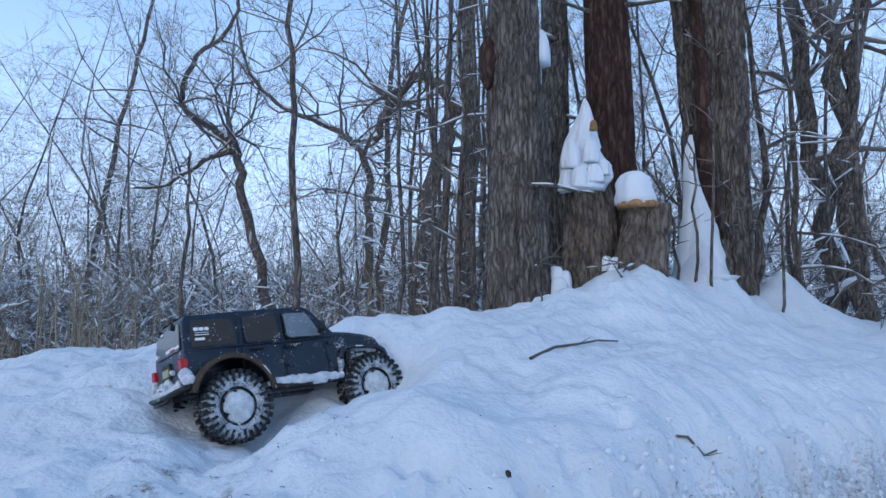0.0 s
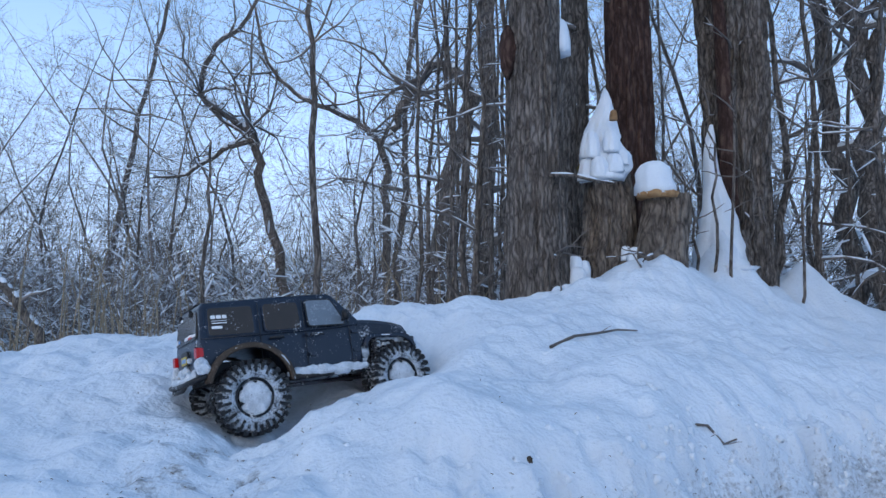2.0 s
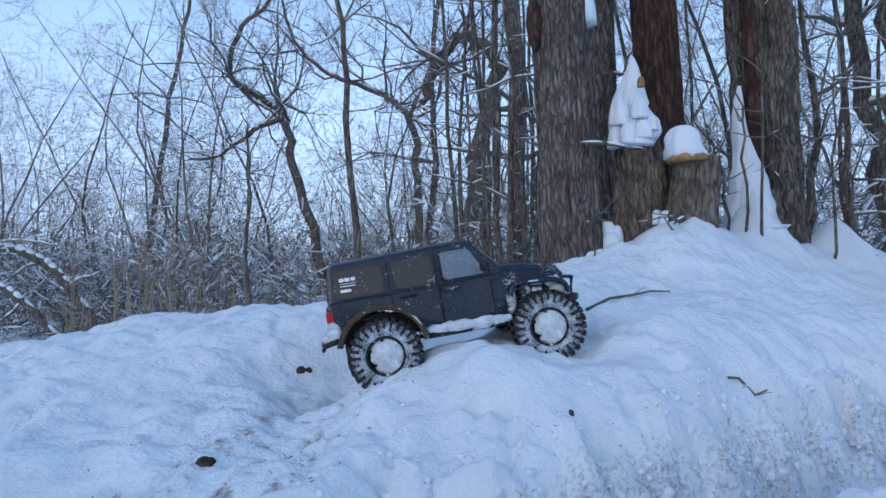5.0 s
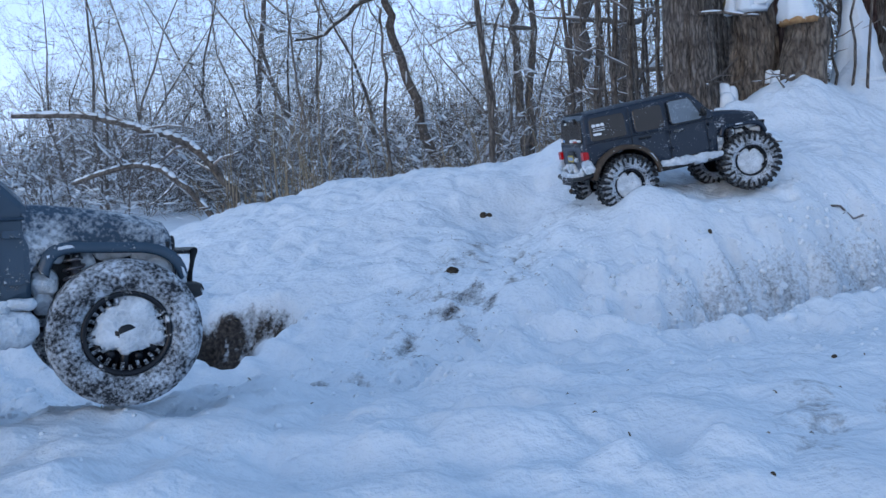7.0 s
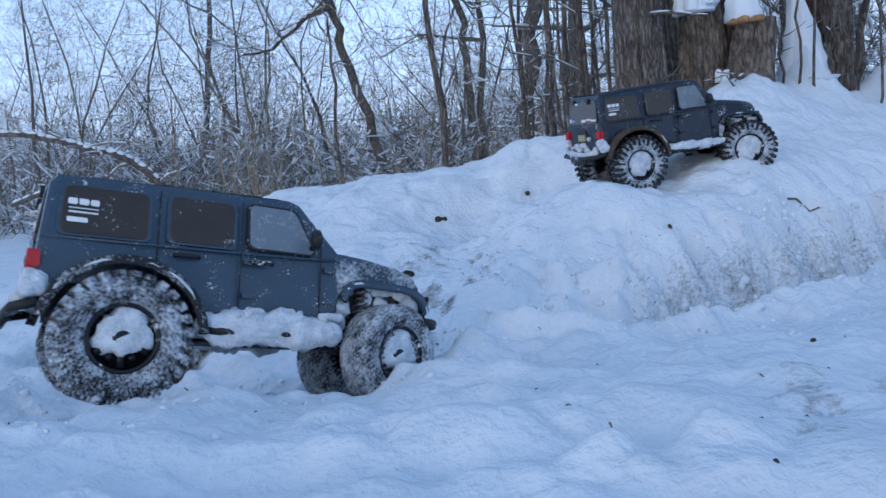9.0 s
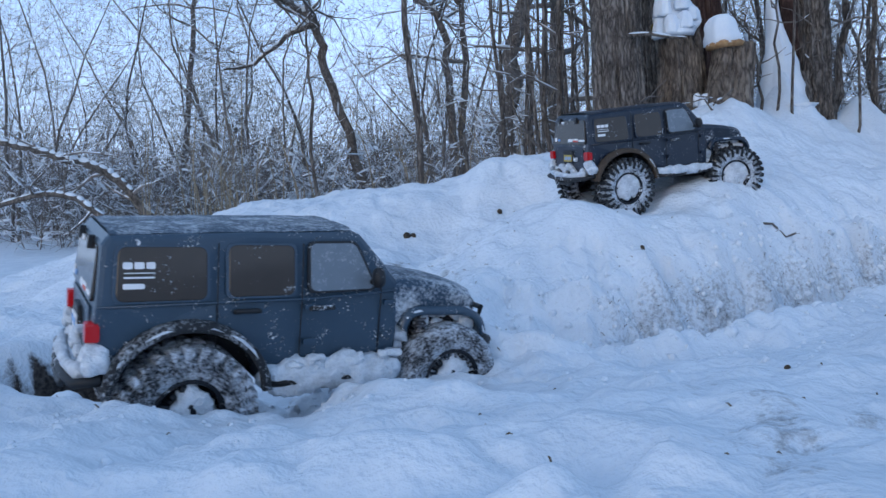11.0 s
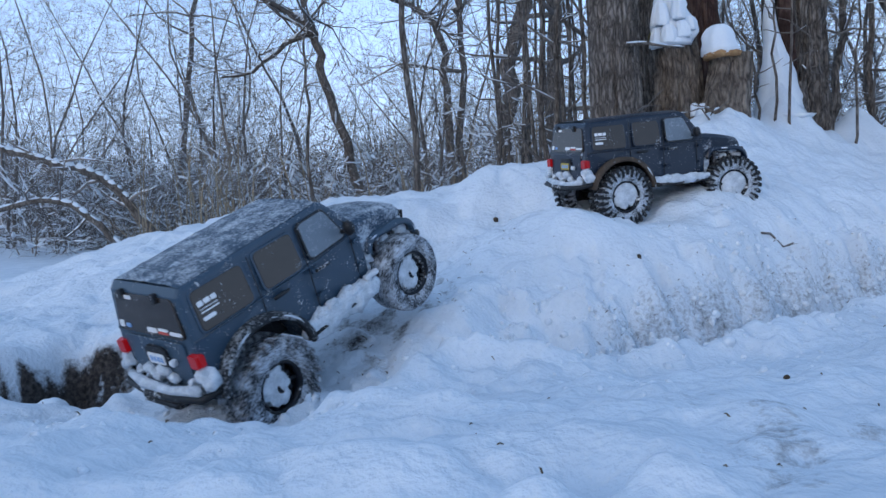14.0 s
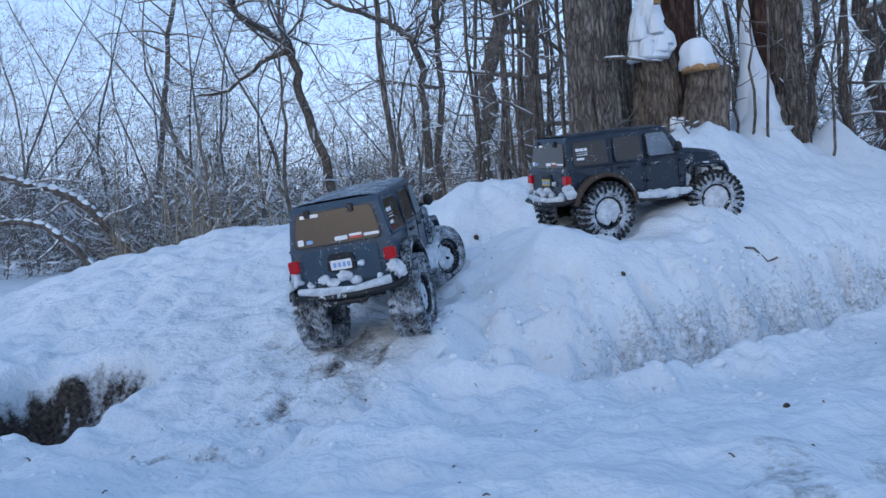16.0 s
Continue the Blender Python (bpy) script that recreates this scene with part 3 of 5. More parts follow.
# snow plastered between the trunks
for k, (x, y, z, r, hh) in enumerate(((0.365, 2.42, 0.0, 0.035, 0.07), (0.33, 2.36, 0.0, 0.03, 0.03), (0.29, 2.34, 0.0, 0.024, 0.022), (0.55, 2.43, 0.0, 0.03, 0.06), (0.375, 2.47, 0.05, 0.024, 0.11), (0.36, 2.44, 0.0, 0.03, 0.12), (0.39, 2.44, 0.02, 0.022, 0.09), (0.30, 2.35, 0.0, 0.03, 0.035))):
    tagged(lump("snow_clump", dome(x, y, h(x, y) - 0.01, r, r, hh), SNOW, None, "", 60 + k, 18, 0.25), "small clump of snow between tree trunks", "snow clump", "snow at the trunks")
for k, (x, y, r, hh) in enumerate(HOLE_LUMPS):
    tagged(lump("snow_clump", dome(x, y, h(x, y) - 0.02, r, r * 0.8, hh + 0.02), SNOW, None, "", 160 + k, 22, 0.4), "loose clump of snow fallen into a hole", "snow clump", "snow fallen in the hole")
drift_line = ((0.93, 2.70, h(0.93, 2.70) - 0.12, 0.11, 0.10), (0.92, 2.72, 0.62, 0.10, 0.09), (0.922, 2.74, 0.67, 0.092, 0.085), (0.925, 2.76, 0.715, 0.085, 0.075), (0.925, 2.77, 0.76, 0.072, 0.07), (0.93, 2.78, 0.81, 0.062, 0.06), (0.935, 2.79, 0.86, 0.052, 0.05), (0.93, 2.80, 0.905, 0.046, 0.045), (0.922, 2.80, 0.945, 0.030, 0.035), (0.915, 2.80, 1.0, 0.024, 0.028), (0.912, 2.80, 1.06, 0.022, 0.022), (0.916, 2.80, 1.12, 0.016, 0.016), (0.92, 2.80, 1.17, 0.005, 0.006))
drift = lump("snow_drift", drift_line, SNOW, None, "", 66, 48, 0.22)
tagged(drift, "steep snow plastered against a split trunk", "snow drift")


def path_tree(label, pts, r0, r1, seed, depth=2, kids=4, twig=0.9, snow=0.3, start=0.35, count=9, material=None, lift=0.08, group="trees behind the bank", name="tree"):
    """A tree whose stem follows pts, with limbs along its upper part."""
    x, y, z = pts[0]
    ob = thing(name, x, y, z, label, "tree", group)
    g = random.Random(seed)
    loc = [Vector(p) - Vector(pts[0]) for p in pts]
    fine = []
    for i in range(len(loc) - 1):
        for k in range(5):
            t = k / 5
            a, b2, c, d = loc[max(i - 1, 0)], loc[i], loc[i + 1], loc[min(i + 2, len(loc) - 1)]
            fine.append(0.5 * ((2 * b2) + (c - a) * t + (2 * a - 5 * b2 + 4 * c - d) * t * t + (3 * b2 - a - 3 * c + d) * t ** 3))
    fine.append(loc[-1])
    radii = [r0 + (r1 - r0) * i / (len(fine) - 1) for i in range(len(fine))]
    for i in range(1, len(fine)):
        fine[i] = fine[i] + Vector((g.gauss(0, 1), g.gauss(0, 1), 0)) * (0.006 + 0.35 * radii[i])
    stem = Limbs(seed)
    stem.limb(fine, radii, 9, snow)
    stem.build(ob, material or BARK, "trunk")
    b3 = Limbs(seed + 1)
    for k in range(count):
        i = int(len(fine) * g.uniform(start, 0.97))
        d = Vector((g.gauss(0, 1), g.gauss(0, 0.7), g.gauss(0.3, 0.4)))
        b3.grow(fine[i], d, twig * g.uniform(0.6, 1.2), max(radii[i] * 0.5, 0.004), depth, snow, 0.28, lift, kids)
    if count:
        b3.build(ob, TWIG)
    return ob


def up(x, y, *rest):
    """A stem from the ground at (x, y) through the points that follow."""
    return [(x, y, h(x, y) - 0.05), *rest]


path_tree("leaning brown trunk broken off at the top", up(-0.30, 6.00, (-0.18, 6.00, 1.03), (0.00, 6.00, 1.91), (0.05, 6.00, 2.23), (-0.18, 6.04, 2.44), (-0.42, 6.09, 2.23), (-0.53, 6.09, 1.91)), 0.08, 0.03, 71, 1, 4, 0.71, 0.3, 0.7, 7)
path_tree("slender grey tree behind the bank", up(0.16, 4.60, (0.17, 4.60, 1.51), (0.16, 4.60, 3.52)), 0.052, 0.037, 73, 1, 3, 0.72, 0.4, 0.3, 9)
path_tree("grey tree with patches of snow", up(1.96, 3.8, (1.90, 3.8, 1.1), (1.78, 3.8, 2.1), (1.7, 3.8, 3)), 0.05, 0.034, 75, 2, 3, 0.6, 0.7, 0.2, 10)
path_tree("forked grey tree with snow in its fork", up(1.98, 3.6, (1.92, 3.6, 1.1), (1.89, 3.6, 1.75), (1.78, 3.6, 2.1), (1.7, 3.6, 2.8)), 0.052, 0.036, 77, 2, 3, 0.6, 0.7, 0.2, 10)
path_tree("grey trunk rising to one side of a fork", up(1.99, 3.62, (1.95, 3.6, 1.6), (2.02, 3.6, 2.0), (2.1, 3.6, 2.8)), 0.034, 0.026, 79, 2, 3, 0.5, 0.7, 0.3, 8)
path_tree("thin straight tree beyond the snow crest", up(-0.58, 3.10, (-0.60, 3.10, 1.17), (-0.66, 3.10, 1.84), (-0.72, 3.10, 2.62)), 0.017, 0.007, 81, 2, 3, 0.41, 0.3, 0.4, 12)
path_tree("dark sapling leaning over the reeds", up(-6.74, 14.00, (-6.20, 14.00, 2.88), (-5.86, 14.00, 4.70), (-5.48, 14.00, 6.43), (-5.08, 14.00, 8.72)), 0.06, 0.022, 83, 2, 3, 1.75, 0.3, 0.35, 12)
path_tree("crooked old tree with snow along its trunk", up(-2.03, 9.45, (-2.11, 9.45, 0.61), (-2.48, 9.45, 1.97), (-2.56, 9.45, 2.54), (-2.90, 9.45, 2.86), (-3.27, 9.45, 3.15), (-3.13, 9.45, 3.77), (-2.70, 9.45, 4.15), (-2.56, 9.45, 4.69)), 0.070, 0.018, 85, 3, 4, 1.5, 0.6, 0.3, 18)
path_tree("crooked limb of an old snowy tree", [(-2.54, 9.45, 2.58), (-2.97, 9.38, 2.42), (-3.40, 9.32, 2.11), (-3.78, 9.32, 2.07)], 0.04, 0.012, 86, 2, 3, 0.94, 0.8, 0.2, 6)
path_tree("spreading bare tree with arched limbs", up(-0.85, 9.10, (-0.87, 9.10, 1.20), (-0.91, 9.10, 2.26), (-1.19, 9.10, 2.67), (-1.53, 9.10, 2.84), (-1.96, 9.10, 3.02), (-2.35, 9.10, 3.44), (-2.52, 9.10, 4.14)), 0.055, 0.015, 87, 3, 4, 1.4, 0.5, 0.3, 18)
path_tree("spreading bare tree with upright limbs", up(-0.81, 9.24, (-0.70, 9.24, 1.90), (-0.63, 9.10, 3.44), (-0.28, 9.10, 5.12)), 0.05, 0.02, 88, 2, 4, 1.68, 0.4, 0.3, 14)
path_tree("thin dark pole tree in the reeds", up(-1.26, 3.7, (-1.25, 3.7, 0.8), (-1.24, 3.7, 1.3)), 0.012, 0.006, 89, 1, 3, 0.3, 0.2, 0.5, 5)
path_tree("fallen branch covered with snow", [(-5.49, 6.0, 1.12), (-4.68, 6.0, 1.05), (-4.24, 6.0, 0.91), (-3.77, 6.0, 0.75), (-3.50, 6.0, 0.50), (-3.16, 6.0, -0.08)], 0.022, 0.042, 91, 1, 3, 0.5, 1.0, 0.1, 9, name="fallen_branch", group="fallen branches")
path_tree("snowy branch bowed to the ground", [(-4.76, 5.75, 0.44), (-4.14, 5.75, 0.56), (-3.72, 5.75, 0.40), (-3.36, 5.75, -0.08)], 0.02, 0.03, 93, 1, 3, 0.45, 1.0, 0.1, 8, name="fallen_branch", group="fallen branches")
g = random.Random(5)
for k in range(13):
    x, y = g.uniform(-0.1, 1.9), g.uniform(2.9, 4.2)
    path_tree("slim bare sapling behind the big trunks", up(x, y, (x + g.gauss(0, 0.06), y, 1.2), (x + g.gauss(0, 0.12), y, 2.4)), g.uniform(0.008, 0.022), 0.006, 100 + k, 1, 3, 0.45, 0.35, 0.2, 12, group="saplings among the trunks", name="sapling")
for k in range(14):
    x, y = g.uniform(-0.25, 0.25), g.uniform(3.0, 5.0)
    path_tree("slim bare sapling beyond the crest", up(x, y, (x + g.gauss(0, 0.06), y, 1.3), (x + g.gauss(0, 0.15), y, 2.9)), g.uniform(0.008, 0.018), 0.005, 130 + k, 1, 3, 0.5, 0.3, 0.2, 10, group="saplings beyond the crest", name="sapling")
for x, y, tx, tz in ((0.855, 2.58, 0.835, 1.15), (0.91, 2.60, 0.93, 1.3), (0.80, 2.60, 0.74, 1.0), (1.0, 2.68, 1.02, 0.95), (1.06, 2.70, 1.05, 0.9), (1.20, 2.74, 1.24, 1.2), (0.28, 2.26, 0.275, 0.66), (0.54, 2.30, 0.53, 0.66)):
    tall = tz > 0.7
    path_tree("bare woody shoot growing out of the snow", up(x, y, (x + (tx - x) * 0.5 + 0.01, y, tz * 0.6 + 0.25), (tx, y, tz)), 0.006 if tall else 0.003, 0.0025 if tall else 0.0015, int(1000 * x), 0, 2, 0.12, 0.2, 0.3, 4, group="woody shoots", name="shoot")


# ---- the wood beyond ----
def wood_tree(seed, height, stems, kids):
    ob = thing("tree", 0, 0, 0, "bare leafless tree in a snowy wood", "tree", "trees of the far wood")
    g2 = random.Random(seed)
    b4, b6 = Limbs(seed), Limbs(seed + 50)
    b4.fluff = 3.5
    for s in range(stems):
        lean = Vector((g2.gauss(0, 0.13), g2.gauss(0, 0.13), 1)).normalized()
        n = 8
        pts, radii = [Vector((g2.gauss(0, 0.12), g2.gauss(0, 0.12), -0.1))], []
        hh, r = height * g2.uniform(0.7, 1.1), 0.0050 * height * g2.uniform(0.5, 1.1)
        for i in range(n):
            lean = (lean + Vector((g2.gauss(0, 0.15), g2.gauss(0, 0.15), 0.05))).normalized()
            pts.append(pts[-1] + lean * hh / n)
        radii = [r * (1 - 0.85 * i / n) for i in range(n + 1)]
        b6.limb(pts, radii, 6, 0.15)
        for k in range(kids):
            t = g2.uniform(0.22, 0.98)
            i = min(int(t * n), n - 1)
            q = pts[i].lerp(pts[i + 1], t * n - i)
            d = Vector((g2.gauss(0, 1), g2.gauss(0, 1), g2.uniform(-0.1, 1.1)))
            b4.grow(q, d, height * g2.uniform(0.12, 0.30) * (1.3 - t * 0.7), max(r * 0.4 * (1 - t), 0.0033), 2, 0.42, 0.32, 0.05, 4, 3)
    b4.build(ob, TWIG, "crown")
    b6.build(ob, TWIG, "trunk")
    return ob


def bush(seed, height):
    ob = thing("bush", 0, 0, 0, "leafless bush with snow on its twigs", "bush", "bushes of the far wood")
    b5 = Limbs(seed)
    b5.fluff = 5.0
    g2 = random.Random(seed)
    for s in range(12):
        b5.grow((g2.gauss(0, 0.12), g2.gauss(0, 0.12), -0.1), (g2.gauss(0, 0.4), g2.gauss(0, 0.4), 1), height * g2.uniform(0.7, 1.2), 0.007, 2, 0.62, 0.34, -0.02, 5, 3)
    b5.build(ob, TWIG, "crown")
    return ob


def scatter(kinds, places, seed):
    g3 = random.Random(seed)
    used = set()
    for x, y, s in places:
        k = g3.randrange(len(kinds))
        m = pose(x, y, h(x, y) - 0.05, 0, 0, g3.uniform(0, 360))
        if k not in used:
            used.add(k)
            kinds[k].matrix_basis = m
            kinds[k].scale = (s, s, s)
        else:
            c = copy_thing(kinds[k], m)
            c.scale = (s, s, s)


g = random.Random(12)
places = []
for k in range(104):
    y = 9.5 + 30 * g.random() ** 1.5
    places.append((g.uniform(-0.72, 0.75) * (y + 1.0) - 0.3, y, g.uniform(0.6, 1.1)))
for k in range(56):
    y = 9.0 + 14 * g.random()
    places.append((g.uniform(-0.92, 0.12) * (y + 0.6), y, g.uniform(0.35, 0.6)))
for k in range(14):
    places.append((g.uniform(0.3, 4.0), g.uniform(5.0, 8.0), g.uniform(0.5, 0.8)))
for k in range(16):
    y = g.uniform(7.5, 14)
    places.append((g.uniform(-0.16, 0.34) * y, y, g.uniform(0.5, 0.9)))
for k in range(7):
    places.append((g.uniform(-8, -4.2), g.uniform(6.5, 9.5), g.uniform(0.5, 0.8)))
for k in range(12):
    a = g.uniform(0, 6.28)
    places.append((12 * math.sin(a) + g.uniform(-3, 3), -9 - g.uniform(0, 8), 1.0))
scatter([wood_tree(200 + k, 5.5, 1 + k % 2, (30, 18)[k % 2]) for k in range(8)], places, 3)
places = []
for k in range(56):
    y = 7.0 + 9 * g.random() ** 1.3
    places.append((g.uniform(-0.75, 0.6) * y, y, g.uniform(0.6, 1.3)))
for k in range(52):
    y = 9.0 + 10 * g.random()
    places.append((g.uniform(-0.92, 0.2) * y, y, g.uniform(1.1, 2.2)))
for k in range(16):
    places.append((g.uniform(-7.0, -3.0), g.uniform(6.5, 9.5), g.uniform(0.8, 1.5)))
for k in range(14):
    places.append((g.uniform(0.0, 3.0), g.uniform(3.6, 6.5), g.uniform(0.7, 1.2)))
scatter([bush(300 + k, 0.9) for k in range(5)], places, 4)
rv, rf = [], []
for k in range(380):
    y = 3.8 + 4.0 * g.random()
    x = g.uniform(-0.62, 0.02) * y
    hh = g.uniform(0.25, 0.9) * (1.25 if vnoise(np.array(x * 1.3), np.array(y * 1.3)) > 0 else 0.6)
    z0 = h(x, y) - 0.03
    dx, dy = g.gauss(0, 0.10), g.gauss(0, 0.10)
    tube(rv, rf, [(x, y, z0), (x + dx * 0.5, y + dy * 0.5, z0 + hh * 0.6), (x + dx * 1.6, y + dy * 1.6, z0 + hh)], [0.0045, 0.0035, 0.0012], 3, False)
tagged(pymesh("reeds", rv, rf, STRAW), "dry straw-coloured reeds standing in snow", "reeds", kind="stuff")


# ---- what lies on the snow ----
EARTH = mat("earth_clod", (0.02, 0.015, 0.012), 0.95, 0, (0.09, 0.07, 0.05), 60, 300, 0.004, 0.2)


def stick(label, pts, r, seed):
    ob = thing("stick", *pts[0], label, "stick", "sticks on the snow")
    b7 = Limbs(seed)
    loc = [Vector(q) - Vector(pts[0]) for q in pts]
    b7.limb(loc, [r * (1 - 0.12 * k) for k in range(len(loc))], 6)
    b7.build(ob, TWIG, "stem")
    b8 = Limbs(seed + 1)
    b8.grow(loc[len(loc) // 2], Vector((0.5, -0.6, 0.35)), 0.04, r * 0.5, 0, 0)
    b8.build(ob, TWIG, "side_shoot")


def on(x, y, lift=0.004):
    return (x, y, h(x, y) + lift)


stick("thin dead stick lying on the snow", [on(0.19, 1.682), on(0.25, 1.73, 0.010), on(0.314, 1.796, 0.005), on(0.37, 1.85, 0.012), on(0.434, 1.919, 0.006)], 0.0042, 3)
stick("short forked twig lying on the snow", [on(0.43, 1.438), on(0.455, 1.452, 0.008), on(0.485, 1.452, 0.004), on(0.513, 1.465, 0.010)], 0.003, 5)
stick("short twig half buried in snow", [on(0.20, 0.22), on(0.215, 0.24, 0.008), on(0.228, 0.265, 0.004)], 0.0022, 7)
stick("bent twig poking out of the snow", [on(-1.25, 0.62), on(-1.2, 0.66, 0.012), on(-1.14, 0.66, 0.006)], 0.003, 9)
for k, (x, y, r) in enumerate(((-0.474, 1.053, 0.013), (-0.468, 1.065, 0.009), (-0.472, 1.644, 0.010), (-0.455, 1.65, 0.007), (-0.212, 1.777, 0.008), (0.097, 1.174, 0.005), (-0.071, -0.127, 0.0016), (0.082, 0.262, 0.003))):
    z = h(x, y)
    tagged(lump("earth_clod", [(x, y, z - 0.006, r, r * 0.8), (x, y, z + r * 0.4, r * 0.95, r * 0.8), (x, y, z + r * 0.9, r * 0.6, r * 0.5), (x, y, z + r * 1.1, r * 0.15, r * 0.1)], EARTH, None, "", 80 + k, 14, 0.45), "dark clod of frozen earth on the snow", "earth clod", "clods of earth")
lv, lf = [], []
g = random.Random(44)
made = 0
while made < 1200:
    x, y = g.uniform(-1.0, 1.3), g.uniform(-0.15, 1.7)
    if g.random() > 0.004 + 0.9 * (0.06 if y < 0.55 else 1.0) * float(soil_and_shade(np.array(x), np.array(y))) ** 2.2:
        continue
    made += 1
    z = h(x, y)
    ln, a = g.uniform(0.003, 0.006 if y < 0.5 else 0.009), g.uniform(0, 6.28)
    tilt = g.uniform(-0.1, 0.7)
    d = Vector((math.cos(a), math.sin(a), tilt)) * ln
    tube(lv, lf, [Vector((x, y, z - 0.001)), Vector((x, y, z + 0.001)) + d * 0.6, Vector((x, y, z)) + d], [0.0008, 0.0007, 0.0003], 3)
tagged(pymesh("grass_litter", lv, lf, mat("dead_grass", (0.05, 0.036, 0.022), 0.9, 0, (0.20, 0.15, 0.09), 8, 60)), "dead grass and leaf crumbs on the snow", "grass litter", kind="stuff")
cv, cf = [], []
for k in range(3200):
    x = g.uniform(-1.15, 0.9)
    u = g.gauss(0.03, 0.11) if k % 3 else g.uniform(-0.5, 0.4)
    y = float(ditch_line(np.array(x))) + u
    r = g.uniform(0.0015, 0.005) if k % 9 or u < -0.15 else g.uniform(0.005, 0.011)
    if k >= 2600:
        x = g.uniform(-0.2, 1.1)
        y = float(ditch_line(np.array(x))) + g.gauss(0.24, 0.10)
        r = g.uniform(0.003, 0.009)
    q = len(cv)
    c = Vector((x, y, h(x, y) - r * 0.25))
    for i in range(3):
        for j in range(6):
            a = j * 1.047 + i * 0.5
            e = (0.75, 1.0, 0.6)[i] * r * g.uniform(0.5, 1.4)
            cv.append(c + Vector((math.cos(a) * e, math.sin(a) * e, (-0.6, 0.15, 0.8)[i] * r)))
    for i in range(2):
        for j in range(6):
            cf.append((q + i * 6 + j, q + i * 6 + (j + 1) % 6, q + i * 6 + 6 + (j + 1) % 6, q + i * 6 + 6 + j))
    cf.append(tuple(q + 12 + j for j in range(6)))
tagged(pymesh("snow_crumbs", cv, cf, SNOW), "loose crumbs and clods of snow", "snow crumbs", kind="stuff")


# ---- the two model trucks ----
def crusted(name, colour, rough, share, scale=160.0, metal=0.0, coat=0.0, dust=(0.80, 0.83, 0.86), edge=0.10):
    """A painted or rubber surface with frozen snow stuck to part of it."""
    m = bpy.data.materials.new(name)
    m.use_nodes = True
    n, l = m.node_tree.nodes, m.node_tree.links
    b = n["Principled BSDF"]
    b.inputs["Metallic"].default_value = metal
    b.inputs["Coat Weight"].default_value = coat
    b.inputs["Specular IOR Level"].default_value = 0.3
    b.inputs["Coat Roughness"].default_value = 0.25
    co = n.new("ShaderNodeTexCoord")
    a = n.new("ShaderNodeTexNoise")
    a.inputs["Scale"].default_value, a.inputs["Detail"].default_value, a.inputs["Roughness"].default_value = scale, 5, 0.65
    c = n.new("ShaderNodeTexNoise")
    c.inputs["Scale"].default_value, c.inputs["Detail"].default_value = scale * 0.16, 3
    l.new(co.outputs["Object"], a.inputs[0])
    l.new(co.outputs["Object"], c.inputs[0])
    s = n.new("ShaderNodeMath")
    s.operation = "MULTIPLY_ADD"
    l.new(c.outputs[0], s.inputs[0])
    s.inputs[1].default_value = 0.7
    l.new(a.outputs[0], s.inputs[2])
    r = n.new("ShaderNodeMapRange")
    r.inputs[1].default_value, r.inputs[2].default_value = 1.15 - share * 0.6, 1.15 - share * 0.6 + edge
    l.new(s.outputs[0], r.inputs[0])
    film = n.new("ShaderNodeMix")
    film.data_type = "RGBA"
    l.new(c.outputs[0], film.inputs[0])
    film.inputs[6].default_value = (*colour, 1)
    film.inputs[7].default_value = (*[v * 1.35 + 0.006 for v in colour], 1)
    mx = n.new("ShaderNodeMix")
    mx.data_type = "RGBA"
    l.new(r.outputs[0], mx.inputs[0])
    l.new(film.outputs[2], mx.inputs[6])
    mx.inputs[7].default_value = (*dust, 1)
    l.new(mx.outputs[2], b.inputs["Base Color"])
    q = n.new("ShaderNodeMapRange")
    q.inputs[3].default_value, q.inputs[4].default_value = rough, 0.85
    l.new(r.outputs[0], q.inputs[0])
    l.new(q.outputs[0], b.inputs["Roughness"])
    bu = n.new("ShaderNodeBump")
    bu.inputs["Distance"].default_value = 0.0015
    l.new(r.outputs[0], bu.inputs["Height"])
    l.new(bu.outputs[0], b.inputs["Normal"])
    return m


def lamp_red(name, power):
    m = bpy.data.materials.new(name)
    m.use_nodes = True
    b = m.node_tree.nodes["Principled BSDF"]
    b.inputs["Base Color"].default_value = (0.11, 0.004, 0.006, 1)
    b.inputs["Roughness"].default_value = 0.2
    b.inputs["Emission Color"].default_value = (1.0, 0.012, 0.02, 1)
    b.inputs["Emission Strength"].default_value = power
    return m


PLASTIC = crusted("black_plastic", (0.012, 0.013, 0.015), 0.5, 0.30)
RUBBER = crusted("tyre_rubber", (0.020, 0.022, 0.026), 0.8, 0.72, 300, dust=(0.60, 0.66, 0.73), edge=0.26)
LUG = crusted("tread_rubber", (0.010, 0.011, 0.013), 0.6, 0.36, 260, dust=(0.6, 0.65, 0.70), edge=0.2)
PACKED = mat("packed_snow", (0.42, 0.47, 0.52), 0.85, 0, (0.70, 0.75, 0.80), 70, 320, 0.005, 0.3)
FLARE = crusted("crusted_flare", (0.014, 0.016, 0.019), 0.7, 0.52, 240, dust=(0.60, 0.65, 0.70), edge=0.3)
MUD = crusted("muddy_flare", (0.05, 0.036, 0.026), 0.85, 0.40, 170, dust=(0.22, 0.18, 0.15), edge=0.3)
RIM = crusted("black_rim", (0.010, 0.012, 0.016), 0.3, 0.32, 110, 0.4)
GLASS = crusted("tinted_window", (0.028, 0.021, 0.016), 0.07, 0.16, 260, 0, 0.3)
FROST = crusted("frosted_window", (0.13, 0.16, 0.19), 0.3, 0.40, 240, edge=0.6)
WHITE = mat("white_decal", (0.72, 0.72, 0.72), 0.5, 0, (0.8, 0.8, 0.8), 50, 200)
